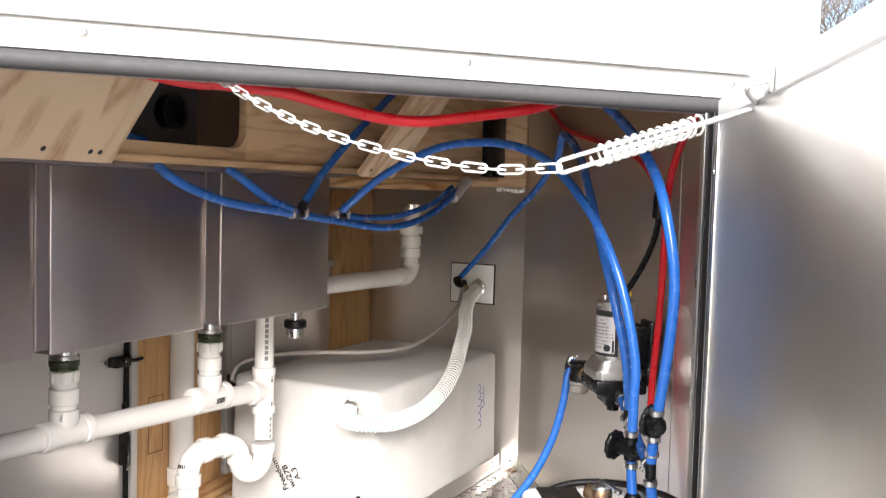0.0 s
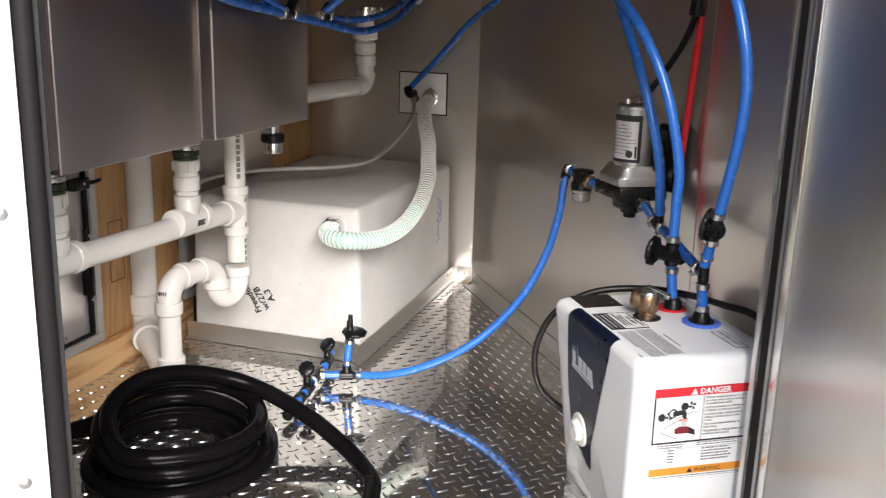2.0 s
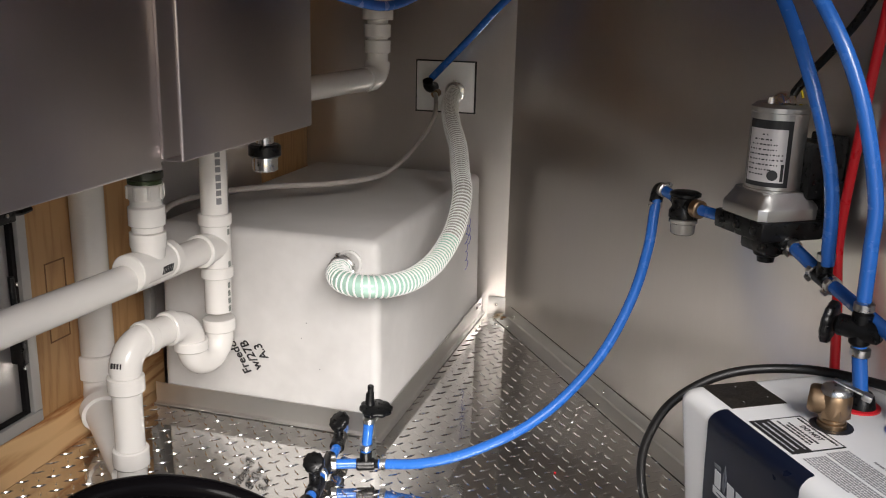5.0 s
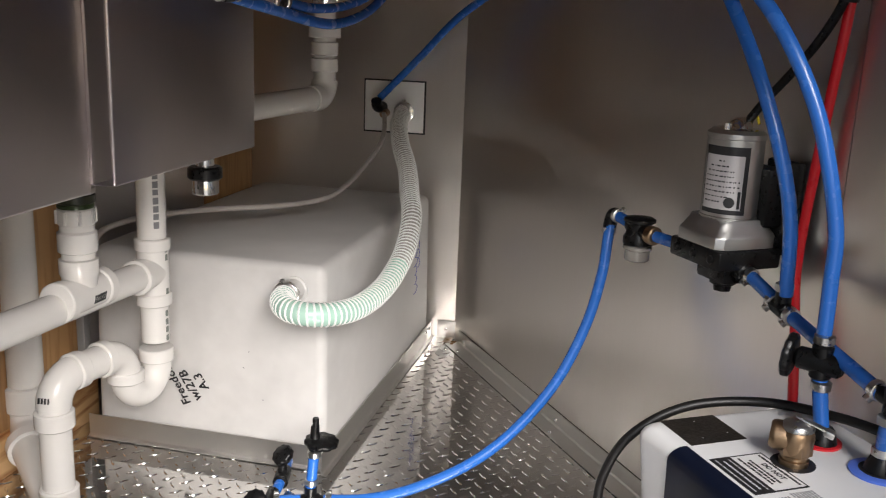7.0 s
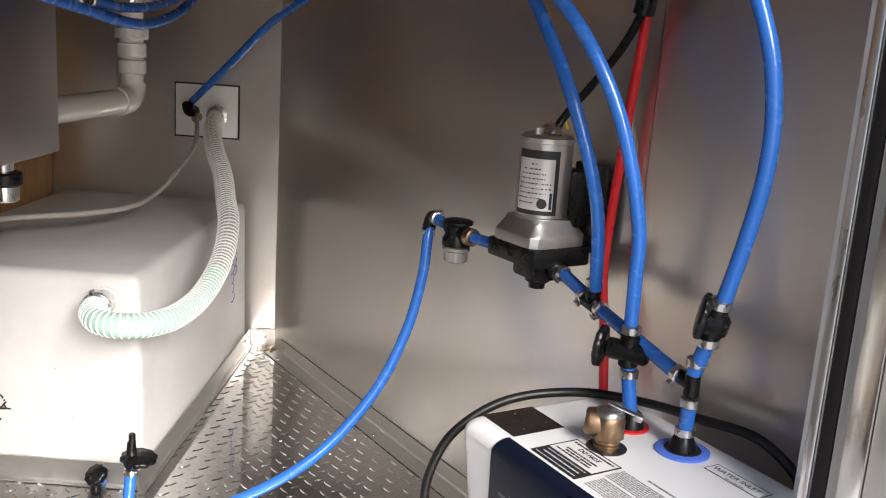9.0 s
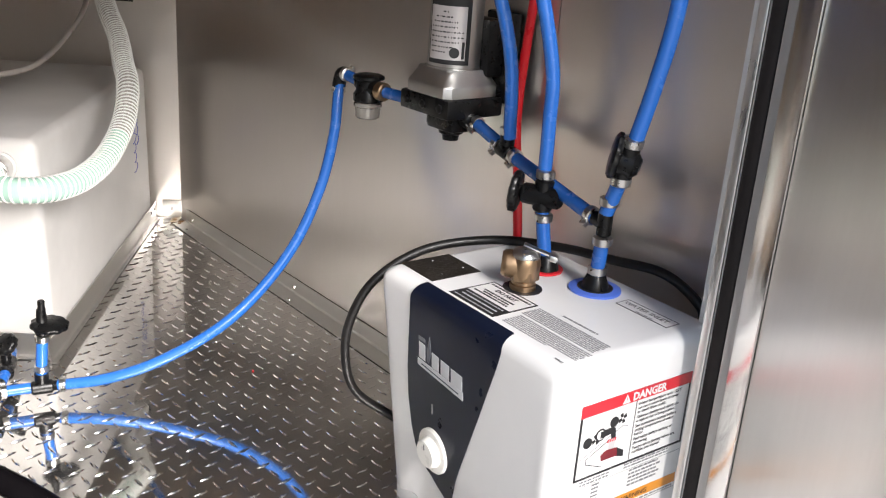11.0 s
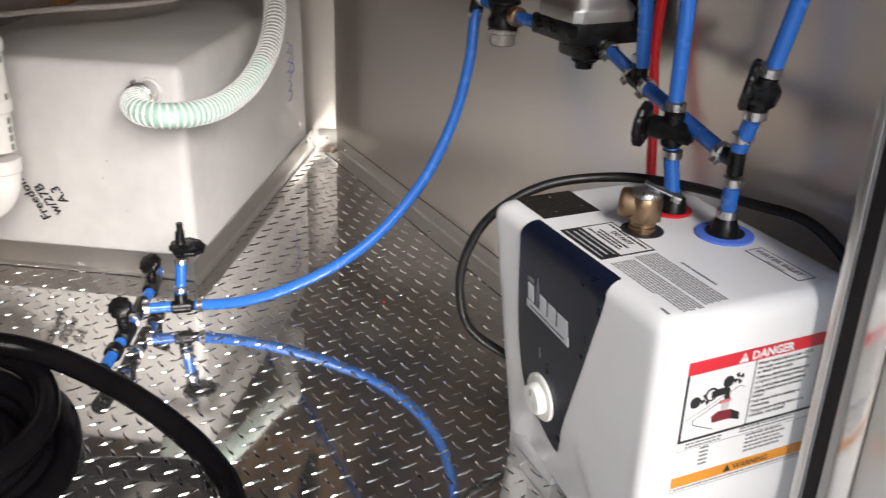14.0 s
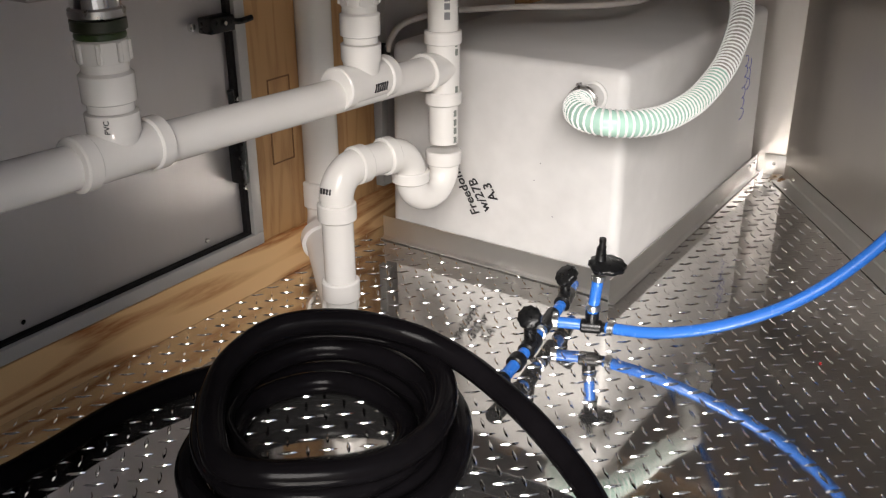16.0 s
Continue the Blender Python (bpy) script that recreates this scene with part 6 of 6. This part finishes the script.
    # mains cord
    part("power_cord", tube([(0.026, -1.449, 0.280), (0.041, -1.467, 0.319), (0.040, -1.455, 0.340), (0.032, -1.410, 0.358), (0.020, -1.343, 0.353), (0.006, -1.267, 0.346), (-0.039, -1.192, 0.338), (-0.119, -1.155, 0.325), (-0.182, -1.138, 0.287),
                             (-0.210, -1.130, 0.233), (-0.216, -1.134, 0.183), (-0.198, -1.135, 0.133), (-0.148, -1.152, 0.090), (-0.092, -1.168, 0.041), (-0.02, -1.16, 0.010), (0.03, -1.18, 0.008)], 0.0058, 8, 12), CORD, t, "black power cord")
    return t


heater()

# ---- timber overhead ----
rail = thing("wood_rail", uv(-1.0, 0.10, 0.865), "plywood rail above the sink with a rounded cut-out", "rail", kind="structure")
hl, hr, h0, h1 = -1.52, -1.195, 0.907, 1.03
part("rail_board", ubox(-2.05, hl, 0.095, 0.113, 0.8725, CEIL - 0.001, 0.001), PLY, rail)
part("rail_board", ubox(hr + 0.0004, -0.021, 0.095, 0.113, 0.8725, CEIL - 0.001, 0.001), PLY, rail)
part("rail_board", ubox(hl + 0.0004, hr, 0.095, 0.113, 0.8725, h0, 0.001), PLY, rail)
part("rail_board", ubox(hl + 0.0004, hr, 0.095, 0.113, h1, CEIL - 0.001, 0.001), PLY, rail)
for zc, sg in ((h0, 1), (h1, -1)):
    poly = [(hr, zc)] + [(hr - 0.035 + 0.035 * math.sin(a), zc + sg * (0.035 - 0.035 * math.cos(a))) for a in (math.pi / 2 * i / 6 for i in range(7))][::-1]
    bm = bmesh.new()
    lo = [bm.verts.new(uv(p[0], 0.0955, p[1])) for p in poly]
    hi = [bm.verts.new(uv(p[0], 0.1125, p[1])) for p in poly]
    bm.faces.new(lo)
    bm.faces.new(hi[::-1])
    for i in range(len(poly)):
        j = (i + 1) % len(poly)
        bm.faces.new((lo[i], lo[j], hi[j], hi[i]))
    part("rounded_corner", bm, PLY, rail)
part("rail_lip", ubox(-2.05, -0.021, 0.085, 0.0945, 0.872, 0.884, 0.001), PLY, rail)
ob = single("drain_box", ubox(-1.49, -1.25, 0.16, 0.30, 0.90, 1.06, 0.01), SEALGREY, "dark grey plastic box behind the cut-out in the rail", "box")
part("hose_port", lathe([(0, 0.032), (0.02, 0.032), (0.021, 0.024), (0.004, 0.022)], uv(-1.335, 0.160, 0.965), -V, 20), BLACK, ob)
part("hose_stub", tube([uv(-1.47, 0.158, 0.915), uv(-1.44, 0.140, 0.912), uv(-1.41, 0.140, 0.908)], RT, 4, 10), BLUE, ob)


def brace(u0, u1, label, holes):
    """A plywood board leaning from the rail's foot out to the deck."""
    lean = (-V * 0.62 + Z * 0.78).normalized()
    nrm = U.cross(lean).normalized()
    nrm = -nrm if nrm.dot(Z) > 0 else nrm
    l = 0.284
    foot = uv(u0, 0.080, 0.858) + lean * 0.016
    c = foot + U * (u1 - u0) / 2 + lean * l / 2
    t = single("brace", box((u1 - u0, l, 0.015), basis(U, lean, U.cross(lean), c), 0.001), PLYW, label, "brace", kind="structure", angle=30)
    for k in holes:
        p = foot + U * (u1 - u0) * k + lean * 0.020 + nrm * 0.0076
        part("screw_hole", lathe([(0, 0.0045), (0.0006, 0.004)], p, nrm, 10), INK, t)
    return t


brace(-2.02, -1.555, "pale plywood brace leaning out from the rail", (0.707, 0.887, 0.926))
brace(-0.835, -0.690, "pale narrow plywood brace leaning out from the rail", (0.16, 0.72))
single("nose_panel", ubox(-0.0195, -0.0005, -0.004, 0.46, 0.858, CEIL - 0.001, 0.001), PLYN, "plywood panel over the nose wall lining", "panel", kind="structure", angle=30)
single("outlet_box", ubox(-0.122, -0.026, 0.060, 0.0945, 0.885, 1.075, 0.004), BLACK, "dark electrical box on the plywood panel", "electrical box")
single("cross_beam", ubox(-0.84, -0.020, 0.20, 0.245, 0.842, 0.8715, 0.0015), PINE, "raw pine beam under the counter", "beam", kind="structure", angle=30)
paper = tube([uv(-0.016, 0.000, 0.853), uv(-0.016, 0.025, 0.847), uv(-0.016, 0.055, 0.852), uv(-0.016, 0.088, 0.850)], [0.0068 + 0.0020 * math.sin(2.1 * k) for k in range(25)], 8, 10)
single("foam_bead", paper, ALU, "lumpy pale sealant bead along the panel edge", "sealant")

# ---- door chain with its spring ----
chain = thing("door_chain", H0 + DD * 0.35 + Z * 0.95, "bright zinc door chain with a coil spring", "chain")
BR = H0 + DD * 0.350 + DI * 0.006 + Z * 0.950
part("bracket", box((0.030, 0.004, 0.026), basis(DD, DI, Z, BR), 0.001), MILL, chain)
SP0 = Vector((-0.275, -1.868, 0.875))
SP1 = SP0 + Vector((0.173, 0.067, 0.055)) * 0.70
ax = (SP0 - SP1).normalized()
sd = ax.cross(Z).normalized()
su = sd.cross(ax)


def link(a, b, w, wire, side):
    a, b = Vector(a), Vector(b)
    d = (b - a).normalized()
    h = w / 2
    pts = [a + d * h + side * h * math.sin(k) - d * h * math.cos(k) for k in (math.pi * i / 6 - math.pi / 2 + math.pi / 2 for i in range(7))]
    l = []
    for i in range(7):
        k = -math.pi / 2 + math.pi * i / 6
        l.append(b - d * h + d * h * math.cos(k) + side * h * math.sin(k))
    for i in range(7):
        k = math.pi / 2 + math.pi * i / 6
        l.append(a + d * h + d * h * math.cos(k) + side * h * math.sin(k))
    return sweep(l, wire, 6, None, True)


coil = [SP1 + ax * ((SP0 - SP1).length * i / 208) + (sd * math.cos(2 * math.pi * i / 16) + su * math.sin(2 * math.pi * i / 16)) * 0.0096 for i in range(209)]
part("spring", sweep(coil, 0.0014, 6), ZINC, chain, "bright coil spring")
part("draw_bar", link(SP1 - ax * 0.085, SP0 - ax * 0.012, 0.012, 0.0021, sd), ZINC, chain)
part("draw_bar", link(SP1 + ax * 0.012, SP0 + ax * 0.045, 0.012, 0.0021, su), ZINC, chain)
part("shackle", tube([BR, BR + DI * 0.02 - Z * 0.008, SP1 - ax * 0.081], 0.003, 6, 8), ZINC, chain)
cp = smooth_path([SP0 + ax * 0.045, (-0.375, -1.853, 0.860), (-0.455, -1.820, 0.871), (-0.545, -1.765, 0.897), (-0.62, -1.705, 0.932), (-0.69, -1.645, 0.975)], 40)
last, n = cp[0], 0
for p in cp[1:]:
    if (p - last).length > 0.0178:
        side = (p - last).cross(Z).normalized() if n % 2 else (p - last).cross((p - last).cross(Z)).normalized()
        d = (p - last).normalized()
        part("link", link(last - d * 0.004, p + d * 0.004, 0.0082, 0.0011, side), ZINC, chain)
        last, n = p, n + 1
